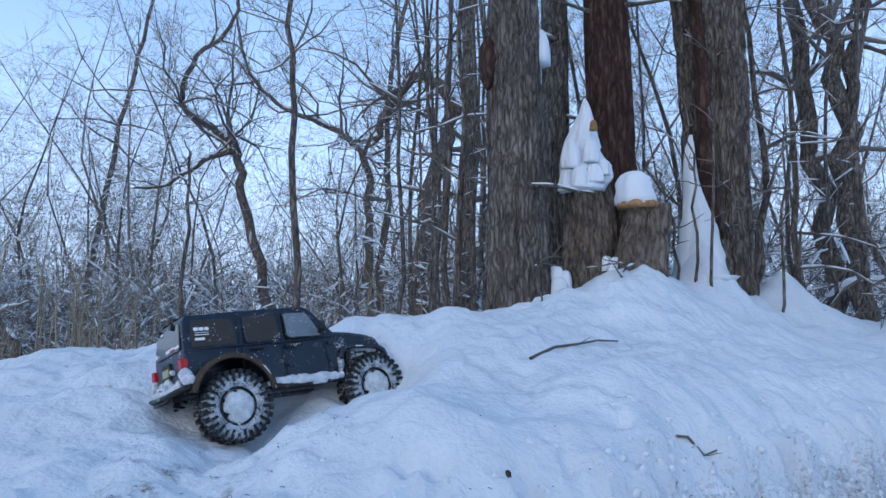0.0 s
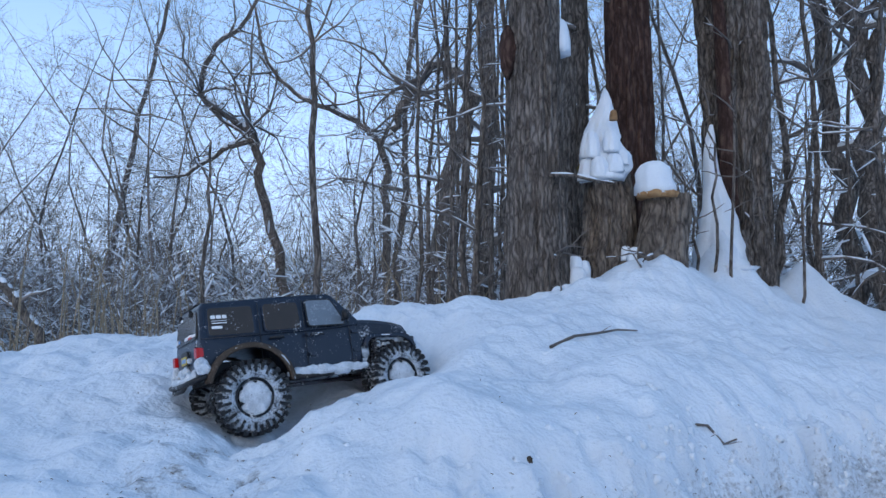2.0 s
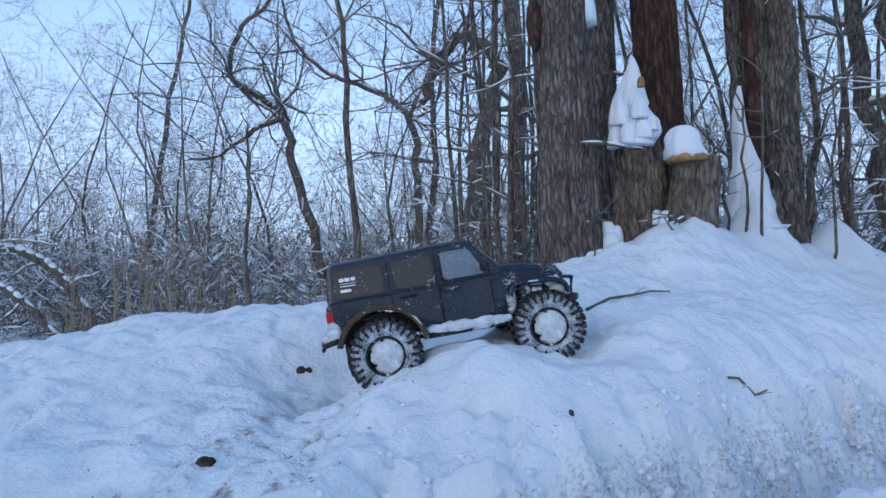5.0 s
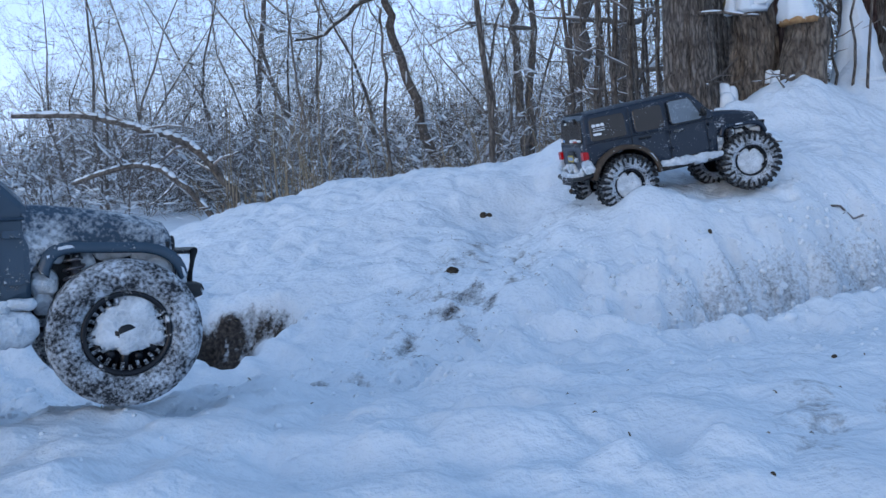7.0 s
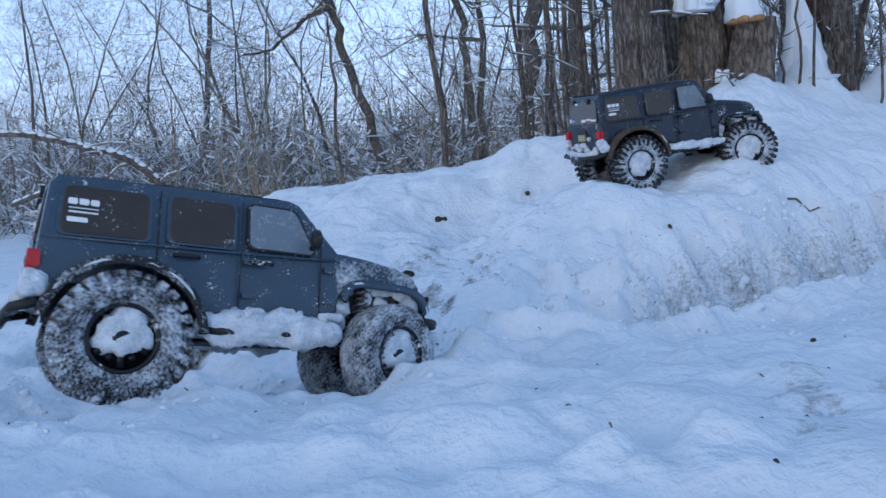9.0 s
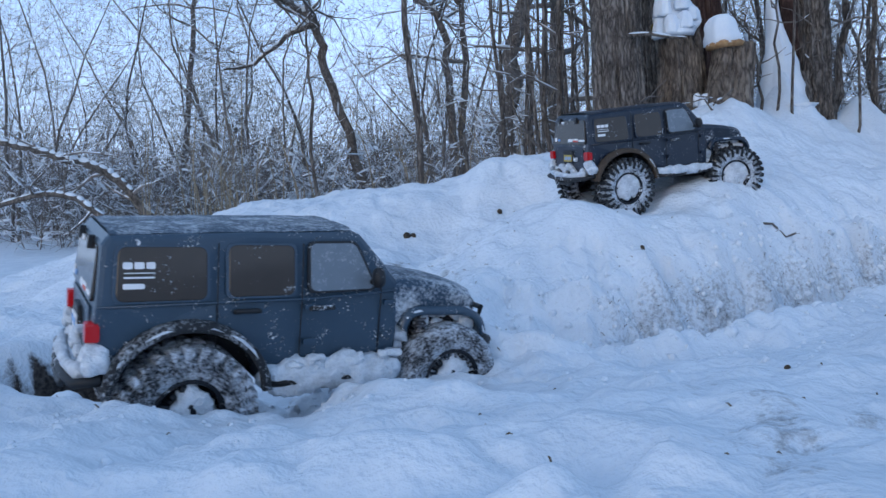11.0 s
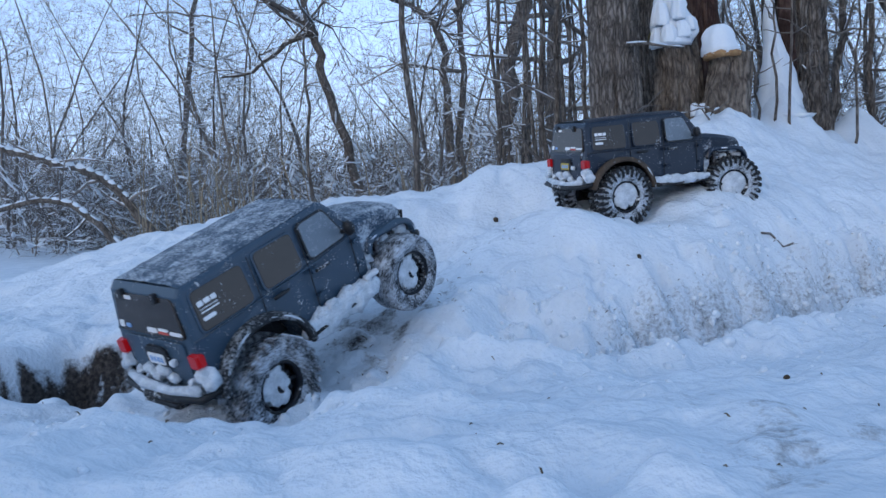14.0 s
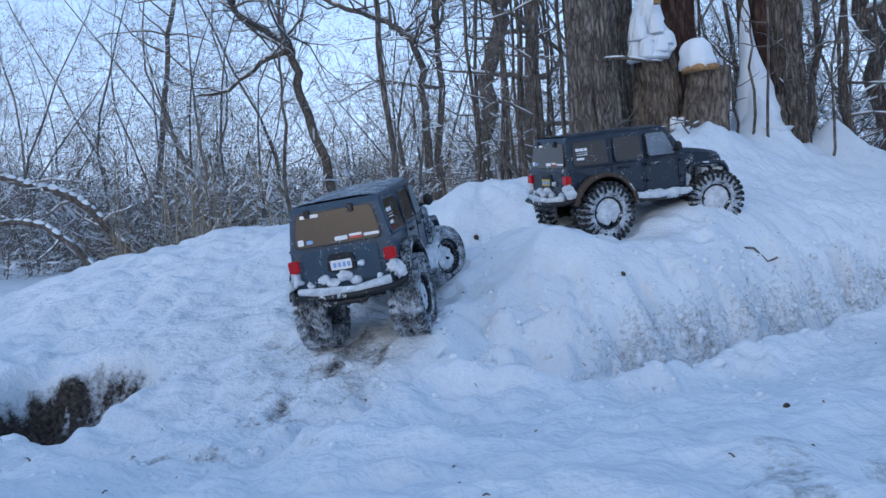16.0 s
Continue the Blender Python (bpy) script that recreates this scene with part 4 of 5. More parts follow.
REDDECAL = mat("red_decal", (0.5, 0.05, 0.04), 0.5, 0, (0.6, 0.08, 0.05), 50, 200)
BLUEDECAL = mat("blue_decal", (0.16, 0.30, 0.55), 0.5, 0, (0.25, 0.42, 0.68), 50, 200)
YELLOWDECAL = mat("yellow_decal", (0.40, 0.30, 0.05), 0.5, 0, (0.5, 0.38, 0.08), 50, 200)
TAIL = lamp_red("tail_lamp", 0.16)
STEEL = crusted("spring_steel", (0.10, 0.10, 0.11), 0.4, 0.4, 150, 0.8)


def panel(name, quad, radius, depth, material, parent, label=""):
    """A rounded plate over the four corners of quad (anticlockwise seen from outside), depth proud of it."""
    a, b, c, d = [Vector(p) for p in quad]
    w, hh = ((b - a).length + (c - d).length) / 2, ((d - a).length + (c - b).length) / 2
    n = (b - a).cross(d - a).normalized()
    rad = min(radius, w * 0.49, hh * 0.49)
    out = []
    for cx, cy, a0 in ((w - rad, rad, -90), (w - rad, hh - rad, 0), (rad, hh - rad, 90), (rad, rad, 180)):
        for k in range(5):
            t = radians(a0 + 22.5 * k)
            u, v = (cx + rad * math.cos(t)) / w, (cy + rad * math.sin(t)) / hh
            out.append((a * (1 - u) + b * u) * (1 - v) + (d * (1 - u) + c * u) * v)
    m = len(out)
    mid = sum(out, Vector()) / m
    verts = [p - n * 0.002 for p in out] + [p + n * depth * 0.6 for p in out] + [p + (mid - p) * 0.03 + n * depth for p in out]
    faces = [(k, (k + 1) % m, m + (k + 1) % m, m + k) for k in range(m)] + [(m + k, m + (k + 1) % m, 2 * m + (k + 1) % m, 2 * m + k) for k in range(m)] + [tuple(range(2 * m, 3 * m))]
    return pymesh(name, verts, faces, material, parent, label, False)


def rod(name, pts, r, material, parent, label="", sides=8):
    v, f = [], []
    tube(v, f, pts, [r] * len(pts), sides)
    return pymesh(name, v, f, material, parent, label)


def crust(name, x0, x1, y, z, ry, rz, parent, seed, label="", rough=0.35, material=None, n=22):
    """A knobbly bar of frozen snow along x."""
    verts, faces, s = [], [], 14
    for i in range(n + 1):
        t = i / n
        e = max(1 - abs(2 * t - 1) ** 4, 0.05) ** 0.5
        for k in range(s):
            a = 2 * math.pi * k / s
            q = Vector((x0 + (x1 - x0) * t, math.cos(a), math.sin(a)))
            j = 1 + rough * (noise.noise(Vector((q.x * 45 + seed, q.y * 1.6, q.z * 1.6))) + 0.5 * noise.noise(Vector((q.x * 120, q.y * 4 + seed, q.z * 4))))
            verts.append((q.x, y + q.y * ry * e * j, z + q.z * rz * e * j))
    for i in range(n):
        for k in range(s):
            q = i * s
            faces.append((q + k, q + (k + 1) % s, q + s + (k + 1) % s, q + s + k))
    faces += [tuple(reversed(range(s))), tuple(range(n * s, n * s + s))]
    return pymesh(name, verts, faces, material or PACKED, parent, label)


def hw(x, z):
    """Half the width of the cab at a place along it and a height."""
    w = 0.088 - 0.17 * max(0.0, z - 0.168) - 0.012 * max(0.0, 0.10 - z) / 0.02 * 0.3
    return w - 0.011 * max(0.0, min(1.0, (x + 0.02) / 0.11))


def wheel_meshes(snow_fill):
    prof = ((0.036, -0.017), (0.038, -0.024), (0.047, -0.027), (0.058, -0.026), (0.064, -0.021), (0.0655, -0.008), (0.0655, 0.008), (0.064, 0.021), (0.058, 0.026), (0.047, 0.027), (0.038, 0.024), (0.036, 0.017))
    n = 48
    v, f = [], []
    for i in range(n):
        a = 2 * math.pi * i / n
        for r, y in prof:
            v.append((1.02 * r * math.cos(a), y, 1.02 * r * math.sin(a)))
    m = len(prof)
    for i in range(n):
        for k in range(m):
            f.append((i * m + k, i * m + (k + 1) % m, ((i + 1) % n) * m + (k + 1) % m, ((i + 1) % n) * m + k))
    tyre = (v, f)
    v, f = [], []
    grow = 1.035

    def block(a0, a1, y0, y1, r0, r1, skew):
        q = len(v)
        for r in (r0, r1):
            sh = 0.0 if r == r0 else 0.006
            for a, y in ((a0 + sh, y0), (a1 - sh, y0), (a1 - sh + skew, y1), (a0 + sh + skew, y1)):
                v.append((grow * r * math.cos(a), y, grow * r * math.sin(a)))
        f.extend([(q + 4, q + 5, q + 6, q + 7), (q, q + 1, q + 5, q + 4), (q + 1, q + 2, q + 6, q + 5), (q + 2, q + 3, q + 7, q + 6), (q + 3, q, q + 4, q + 7)])

    for i in range(28):
        a = 2 * math.pi * i / 28
        for s in (-1, 1):
            o = a + (0.055 if s > 0 else -0.055)
            block(o, o + 0.13, s * 0.011, s * 0.0275, 0.062, 0.0705, s * 0.05)
            block(o + 0.11, o + 0.20, s * 0.002, s * 0.013, 0.063, 0.0702, -s * 0.07)
            block(o + 0.02, o + 0.125, s * 0.0255, s * 0.0287, 0.051 if i % 2 else 0.046, 0.066, 0)
    tread = (v, f)
    v, f = [], []
    tube(v, f, [(0, 0.010, 0), (0, 0.012, 0)], [0.036, 0.036], 32)
    for r0, r1, y in ((0.0335, 0.0375, 0.022),):
        q = len(v)
        for i in range(32):
            a = 2 * math.pi * i / 32
            for r, yy in ((r0, 0.012), (r0, y), (r1, y + 0.003), (r1 + 0.001, y)):
                v.append((r * math.cos(a), yy, r * math.sin(a)))
        for i in range(32):
            for k in range(3):
                f.append((q + i * 4 + k, q + i * 4 + k + 1, q + ((i + 1) % 32) * 4 + k + 1, q + ((i + 1) % 32) * 4 + k))
    tube(v, f, [(0, 0.010, 0), (0, 0.020, 0), (0, 0.022, 0)], [0.012, 0.011, 0.008], 16)
    for i in range(6):
        a = 2 * math.pi * i / 6
        p = (0.0235 * math.cos(a), 0.0235 * math.sin(a))
        tube(v, f, [(p[0], 0.010, p[1]), (p[0], 0.017, p[1])], [0.0045, 0.004], 8)
        q = (0.032 * math.cos(a + 0.5), 0.032 * math.sin(a + 0.5))
        tube(v, f, [(0.010 * math.cos(a + 0.5), 0.013, 0.010 * math.sin(a + 0.5)), (q[0], 0.015, q[1])], [0.004, 0.005], 6)
    rim = (v, f)
    v, f = [], []
    n = 40
    for j in range(6):
        for i in range(n):
            a = 2 * math.pi * i / n
            c = Vector((math.cos(a), math.sin(a), 0.4 * j / 5))
            k = noise.noise(c * 1.3 + Vector((snow_fill * 9, 0, 2.2))) + 0.22 * noise.noise(c * 3.5 + Vector((3, 7, 1)))
            r = min(0.034 * snow_fill * (1 + 0.6 * k), 0.042) * math.cos(j / 5 * 1.45) ** 0.4
            x, z = r * math.cos(a) - 0.008, r * math.sin(a) - 0.005
            s = min(1.0, 0.035 / max(math.hypot(x, z), 1e-6))
            v.append((x * s, 0.012 + 0.010 * math.sin(j / 5 * 1.5) + 0.004 * noise.noise(Vector((x * 110, z * 110, 3))), z * s))
    for j in range(5):
        for i in range(n):
            f.append((j * n + i, j * n + (i + 1) % n, (j + 1) * n + (i + 1) % n, (j + 1) * n + i))
    f.append(tuple(range(5 * n, 6 * n)))
    return tyre, tread, rim, (v, f)


def arch(name, r, a):
    """A point of a wheel arch: round at the back, a low square opening at the front."""
    c, d = math.cos(a), math.sin(a)
    if name == "front_wing":
        return math.copysign(abs(c) ** 0.45, c) * r * 0.70, abs(d) ** 0.35 * r * 0.90 - 0.10 * r * c
    return r * c * 1.02, r * d * 0.98


def model_truck(name, label, paint, roof_paint, tyre_mat, lug_mat, fill, frost_seed):
    ob = thing(name, 0, 0, 0, label, "model truck", "model trucks")
    ax_r, ax_f, axle = -0.161, 0.167, 0.068
    # cab shell with the rear wheel arches cut out
    prof = [(-0.252, 0.100), (-0.253, 0.150), (-0.251, 0.172), (-0.246, 0.230), (-0.238, 0.2405), (-0.10, 0.245), (0.028, 0.2475), (0.040, 0.243), (0.093, 0.186), (0.094, 0.130), (0.092, 0.082), (0.0, 0.080), (-0.084, 0.080)]
    for k in range(13):
        a = radians(10 + 150 * k / 12)
        prof.append((ax_r + 0.083 * math.cos(a), axle + 0.080 * math.sin(a)))
    m = len(prof)
    v = [(x, -hw(x, z), z) for x, z in prof] + [(x, hw(x, z), z) for x, z in prof]
    f = [tuple(range(m - 1, -1, -1))[::-1], tuple(range(2 * m - 1, m - 1, -1))] + [(k, m + k, m + (k + 1) % m, (k + 1) % m) for k in range(m)]
    bm = bmesh.new()
    vs = [bm.verts.new(p) for p in v]
    for q in f:
        bm.faces.new([vs[i] for i in q])
    bmesh.ops.recalc_face_normals(bm, faces=bm.faces)
    sharp = [e for e in bm.edges if e.is_manifold and e.calc_face_angle(0) > 0.9 and min(w.co.z for w in e.verts) > 0.09 and abs(e.verts[0].co.x - e.verts[1].co.x) + abs(e.verts[0].co.z - e.verts[1].co.z) > 0.001]
    bmesh.ops.bevel(bm, geom=sharp, offset=0.006, segments=2, affect="EDGES", profile=0.6)
    body = part("body", bm, paint, ob, "", False)
    # roof skin with settled snow, and gutters
    rq = []
    for i in range(25):
        x = -0.238 + 0.268 * i / 24
        for j in range(13):
            u = -1 + 2 * j / 12
            z0 = float(np.interp(x, (-0.238, -0.10, 0.028), (0.2405, 0.245, 0.2475)))
            rq.append((x, u * (hw(x, z0) - 0.004), z0 + 0.0035 * (1 - abs(u) ** 6) + 0.0012 * noise.noise(Vector((x * 60, u * 5, frost_seed)))))
    rf = [(i * 13 + j, (i + 1) * 13 + j, (i + 1) * 13 + j + 1, i * 13 + j + 1) for i in range(24) for j in range(12)]
    pymesh("roof", rq, rf, roof_paint, ob, "roof sprinkled with frozen snow")
    # bonnet
    st = []
    for x, w, zt, zb in ((0.088, 0.075, 0.187, 0.120), (0.105, 0.073, 0.1865, 0.146), (0.14, 0.071, 0.183, 0.150), (0.18, 0.067, 0.177, 0.146), (0.210, 0.062, 0.169, 0.140), (0.217, 0.058, 0.160, 0.118)):
        st += [(x, -w, zb), (x, -w, zt - 0.008), (x, -w + 0.010, zt), (x, -0.025, zt + 0.003), (x, 0.025, zt + 0.003), (x, w - 0.010, zt), (x, w, zt - 0.008), (x, w, zb)]
    bf = [(i * 8 + k, i * 8 + k + 1, (i + 1) * 8 + k + 1, (i + 1) * 8 + k) for i in range(5) for k in range(7)] + [tuple(40 + k for k in range(8))]
    pymesh("bonnet", st, bf, roof_paint, ob, "", False)
    panel("grille", [(0.218, 0.056, 0.112), (0.218, -0.056, 0.112), (0.218, -0.056, 0.156), (0.218, 0.056, 0.156)][::-1], 0.006, 0.003, PLASTIC, ob, "black slotted grille")
    for s in (-1, 1):
        # front wheel arch: a flat flare over the wheel, the dark inner wing, snow packed in it
        for nm, cx, r0, a0, a1, y0, y1, mt in (("front_wing", ax_f - 0.004, 0.091, 22, 165, 0.056, 0.080, paint), ("rear_flare", ax_r, 0.086, 4, 168, 0.082, 0.106, FLARE if frost_seed < 50 else MUD)):
            fv, ff = [], []
            for k in range(15):
                a = radians(a0 + (a1 - a0) * k / 14)
                for rr, yy in ((r0 - 0.004, y0), (r0 + 0.002, y0), (r0 + 0.002, y1), (r0 - 0.007, y1 + 0.002), (r0 - 0.009, y1)):
                    px, pz = arch(nm, rr, a)
                    fv.append((cx + px, s * yy, axle + pz))
            for k in range(14):
                for j in range(5):
                    ff.append((k * 5 + j, k * 5 + (j + 1) % 5, (k + 1) * 5 + (j + 1) % 5, (k + 1) * 5 + j))
            fl = pymesh(nm, fv, ff, mt, ob)
            sv, sf = [], []
            pts = []
            for k in range(15):
                px, pz = arch(nm, r0 - 0.003, radians(a0 + (a1 - a0) * k / 14))
                pts.append((cx + px, s * (y1 - 0.001), axle + pz))
            gg = random.Random(int(cx * 1000) + s + frost_seed)
            tube(sv, sf, pts, [gg.uniform(0.0004, 0.0030) for _ in pts], 7)
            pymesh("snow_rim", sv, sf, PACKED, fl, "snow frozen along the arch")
        iv, jf = [], []
        for x in (0.092, 0.214):
            for y, z in ((0.02, 0.10), (0.056, 0.10), (0.062, 0.150), (0.02, 0.150)):
                iv.append((x, s * y, z))
        jf = [(0, 1, 2, 3), (7, 6, 5, 4), (0, 4, 5, 1), (1, 5, 6, 2), (2, 6, 7, 3), (3, 7, 4, 0)]
        pymesh("inner_wing", iv, jf, PLASTIC, ob, "dark inner wing caked with snow", False)
        for k, (x0, x1, z, r) in enumerate(((0.092, 0.116, 0.118, 0.015), (0.094, 0.122, 0.142, 0.009), (0.120, 0.150, 0.147, 0.005), (0.126, 0.148, 0.130, 0.009), (0.145, 0.182, 0.144, 0.007), (0.150, 0.172, 0.124, 0.010), (0.176, 0.212, 0.142, 0.009), (0.188, 0.218, 0.124, 0.013), (0.196, 0.220, 0.108, 0.009), (0.094, 0.112, 0.098, 0.009))):
            crust("wing_snow", x0, x1, s * 0.061, z, r * 0.7, r, ob, k + 3 * s + frost_seed, "", 0.75, n=12)
        # coil spring
        hx = [(0.128 + 0.0085 * math.cos(t * 0.9), s * 0.072 + 0.0085 * math.sin(t * 0.9), 0.078 + 0.0011 * t) for t in range(56)]
        rod("spring", hx, 0.0016, STEEL, ob, "coil spring", 5)
        rod("damper", [(0.128, s * 0.072, 0.06), (0.13, s * 0.068, 0.15)], 0.0045, STEEL, ob)
        # sill bar with frozen snow
        rod("rock_slider", [(-0.08, s * 0.094, 0.078), (0.085, s * 0.09, 0.078)], 0.006, PLASTIC, ob)
        heavy = frost_seed < 50
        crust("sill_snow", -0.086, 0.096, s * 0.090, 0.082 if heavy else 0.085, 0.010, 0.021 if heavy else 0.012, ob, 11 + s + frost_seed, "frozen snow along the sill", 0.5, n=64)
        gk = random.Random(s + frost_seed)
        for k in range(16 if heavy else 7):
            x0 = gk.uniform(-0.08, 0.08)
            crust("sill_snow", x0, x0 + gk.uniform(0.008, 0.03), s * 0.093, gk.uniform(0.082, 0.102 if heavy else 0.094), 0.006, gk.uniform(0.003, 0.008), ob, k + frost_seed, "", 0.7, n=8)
        # windows: three a side, inset in dark seals
        for k, (xa, xb, za, zb, mt) in enumerate(((-0.233, -0.142, 0.174, 0.229, GLASS), (-0.119, -0.045, 0.176, 0.231, GLASS), (-0.026, 0.060, 0.179, 0.233, FROST))):
            top_b = xb if k < 2 else 0.032
            quad = [(xa, s * (hw(xa, za) + 0.0006), za), (xb, s * (hw(xb, za) + 0.0006), za), (top_b, s * (hw(top_b, zb) + 0.0006), zb), (xa + (0.003 if k == 0 else 0), s * (hw(xa, zb) + 0.0006), zb)]
            seal = [Vector(p) + (Vector(p) - sum((Vector(q) for q in quad), Vector()) / 4).normalized() * 0.004 for p in quad]
            if s > 0:
                quad, seal = [quad[1], quad[0], quad[3], quad[2]], [seal[1], seal[0], seal[3], seal[2]]
            w = panel("window", seal, 0.009, 0.0008, paint if k < 2 else PLASTIC, ob, "side window")
            panel("pane", quad, 0.008, 0.0016, mt, w, "tinted glass" if mt is GLASS else "frosted glass")
            if k == 0 and s < 0:
                # lettering on the glass, as bars
                for x0, x1, z0, z1 in ((-0.226, -0.2165, 0.207, 0.214), (-0.2150, -0.2050, 0.207, 0.214), (-0.2035, -0.1945, 0.207, 0.214), (-0.225, -0.195, 0.2025, 0.2035), (-0.225, -0.195, 0.1975, 0.1993), (-0.226, -0.205, 0.187, 0.1925)):
                    panel("decal", [(x0, -hw(x0, z0) - 0.0024, z0), (x1, -hw(x1, z0) - 0.0024, z0), (x1, -hw(x1, z1) - 0.0024, z1), (x0, -hw(x0, z1) - 0.0024, z1)], 0.002, 0.0005, WHITE, w, "white decal")
        rod("belt_line", [(-0.25, s * (hw(-0.25, 0.169) - 0.0004), 0.169), (-0.02, s * (hw(-0.02, 0.171) - 0.0004), 0.171), (0.09, s * (hw(0.09, 0.175) - 0.0004), 0.175)], 0.0016, paint, ob, "", 6)
        # door seams, handles, hinges, mirror
        for xs in (-0.131, -0.036, 0.068):
            rod("door_seam", [(xs, s * (hw(xs, 0.095) + 0.0002), 0.090), (xs, s * (hw(xs, 0.168) + 0.0002), 0.168), (xs, s * (hw(xs, 0.20) + 0.0002), 0.20 if xs > 0 else 0.234)], 0.0009, PLASTIC, ob, "", 5)
        for xs in (-0.099, -0.012):
            hd = rod("door_handle", [(xs - 0.014, s * (hw(xs, 0.160) + 0.002), 0.160), (xs - 0.011, s * (hw(xs, 0.160) + 0.005), 0.161), (xs + 0.011, s * (hw(xs, 0.160) + 0.005), 0.161), (xs + 0.014, s * (hw(xs, 0.160) + 0.002), 0.160)], 0.0028, PLASTIC, ob, "black door handle", 7)
        for xs in (-0.033, 0.072):
            for zz in (0.118, 0.158):
                quad = [(xs, s * (hw(xs, zz) + 0.0002), zz), (xs + 0.016, s * (hw(xs, zz) + 0.0002), zz), (xs + 0.016, s * (hw(xs, zz) + 0.0002), zz + 0.007), (xs, s * (hw(xs, zz) + 0.0002), zz + 0.007)]
                panel("hinge", quad if s < 0 else [quad[1], quad[0], quad[3], quad[2]], 0.002, 0.0022, paint, ob)
        mir = crust("mirror", 0.046, 0.060, s * 0.099, 0.196, 0.010, 0.012, ob, 3, "black door mirror", 0.1, PLASTIC, 6)
        rod("mirror_arm", [(0.055, s * 0.072, 0.186), (0.054, s * 0.094, 0.190)], 0.0035, PLASTIC, ob)
        # tail lamps under a cap of snow
        q = [(-0.254, s * 0.090, 0.134), (-0.254, s * 0.074, 0.134), (-0.254, s * 0.074, 0.154), (-0.254, s * 0.090, 0.154)]
        if s < 0:
            q = [q[1], q[0], q[3], q[2]]
        lampbox = panel("tail_lamp", q, 0.003, 0.006, TAIL, ob, "lit red tail lamp")
        sq = [(-0.256, s * (hw(-0.25, 0.14) + 0.0004), 0.135), (-0.247, s * (hw(-0.25, 0.14) + 0.0004), 0.135), (-0.247, s * (hw(-0.25, 0.14) + 0.0004), 0.153), (-0.256, s * (hw(-0.25, 0.14) + 0.0004), 0.153)]
        panel("tail_lamp", sq if s < 0 else [sq[1], sq[0], sq[3], sq[2]], 0.003, 0.004, TAIL, ob, "lit red tail lamp")
        for k, (y, z, r) in enumerate(((0.082, 0.122, 0.011), (0.094, 0.112, 0.010), (0.06, 0.108, 0.007))):
            crust("corner_snow", -0.264, -0.236, s * y, z, r * 0.9, r, ob, 40 + k + frost_seed + 5 * s, "", 0.8, n=14)
    # tailgate: window, decals, plate, hinges
    wz0, wz1 = 0.172, 0.228
    rear = lambda y, z: (-0.2535 + 0.0075 * max(0.0, (z - 0.172) / 0.058), y, z)
    rw = panel("rear_window", [rear(0.076, wz0), rear(-0.076, wz0), rear(-0.066, wz1), rear(0.066, wz1)], 0.008, 0.0016, GLASS, ob, "dark rear window with stickers")
    for y0, y1, z0, z1, mt in ((0.058, 0.026, 0.220, 0.2255, WHITE), (0.004, -0.018, 0.177, 0.184, WHITE), (-0.021, -0.043, 0.181, 0.185, WHITE), (-0.021, -0.043, 0.177, 0.1805, REDDECAL), (-0.046, -0.072, 0.178, 0.183, WHITE), (0.068, 0.058, 0.177, 0.187, WHITE), (0.053, 0.042, 0.178, 0.184, BLUEDECAL)):
        p = [Vector(rear(y, z)) + Vector((-0.0022, 0, 0)) for y, z in ((y0, z0), (y1, z0), (y1, z1), (y0, z1))]
        panel("sticker", p, 0.002, 0.0005, mt, rw)
    for y in (0.045, -0.03):
        panel("window_hinge", [Vector(rear(yy, zz)) + Vector((-0.002, 0, 0)) for yy, zz in ((y + 0.005, 0.220), (y - 0.005, 0.220), (y - 0.004, 0.234), (y + 0.004, 0.234))], 0.002, 0.004, PLASTIC, ob, "black hinge")
    panel("tailgate", [rear(0.066, 0.108), rear(-0.064, 0.108), rear(-0.066, 0.166), rear(0.068, 0.166)], 0.006, 0.0014, paint, ob)
    carrier = panel("plate_carrier", [(-0.2555, 0.026, 0.126), (-0.2555, -0.026, 0.126), (-0.2555, -0.022, 0.156), (-0.2555, 0.022, 0.156)], 0.008, 0.004, PLASTIC, ob, "black plate carrier")
    plate = panel("number_plate", [(-0.260, 0.018, 0.130), (-0.260, -0.018, 0.130), (-0.260, -0.018, 0.146), (-0.260, 0.018, 0.146)], 0.002, 0.0012, WHITE if frost_seed < 50 else YELLOWDECAL, ob, "small plate with worn marks")
    for k in range(4):
        y = 0.013 - 0.008 * k
        panel("mark", [(-0.2614, y, 0.134), (-0.2614, y - 0.005, 0.134), (-0.2614, y - 0.005, 0.142), (-0.2614, y, 0.142)], 0.001, 0.0004, BLUEDECAL, plate)
    for y, z, r in ((0.036, 0.116, 0.008), (0.0, 0.118, 0.010), (-0.034, 0.135, 0.005), (0.02, 0.108, 0.009), (-0.02, 0.108, 0.008)):
        crust("tailgate_snow", -0.264, -0.250, y, z, r * 1.3, r, ob, int(y * 999) + frost_seed, "", 0.45, n=6)
    # bumpers
    rod("rear_bumper", [(-0.245, 0.098, 0.098), (-0.268, 0.085, 0.092), (-0.274, 0.03, 0.088), (-0.274, -0.03, 0.088), (-0.268, -0.085, 0.092), (-0.245, -0.098, 0.098)], 0.0055, PLASTIC, ob, "black tube rear bumper")
    rod("bumper_hoop", [(-0.270, 0.045, 0.090), (-0.276, 0.035, 0.078), (-0.276, -0.035, 0.078), (-0.270, -0.045, 0.090)], 0.004, PLASTIC, ob)
    crv, crf = [], []
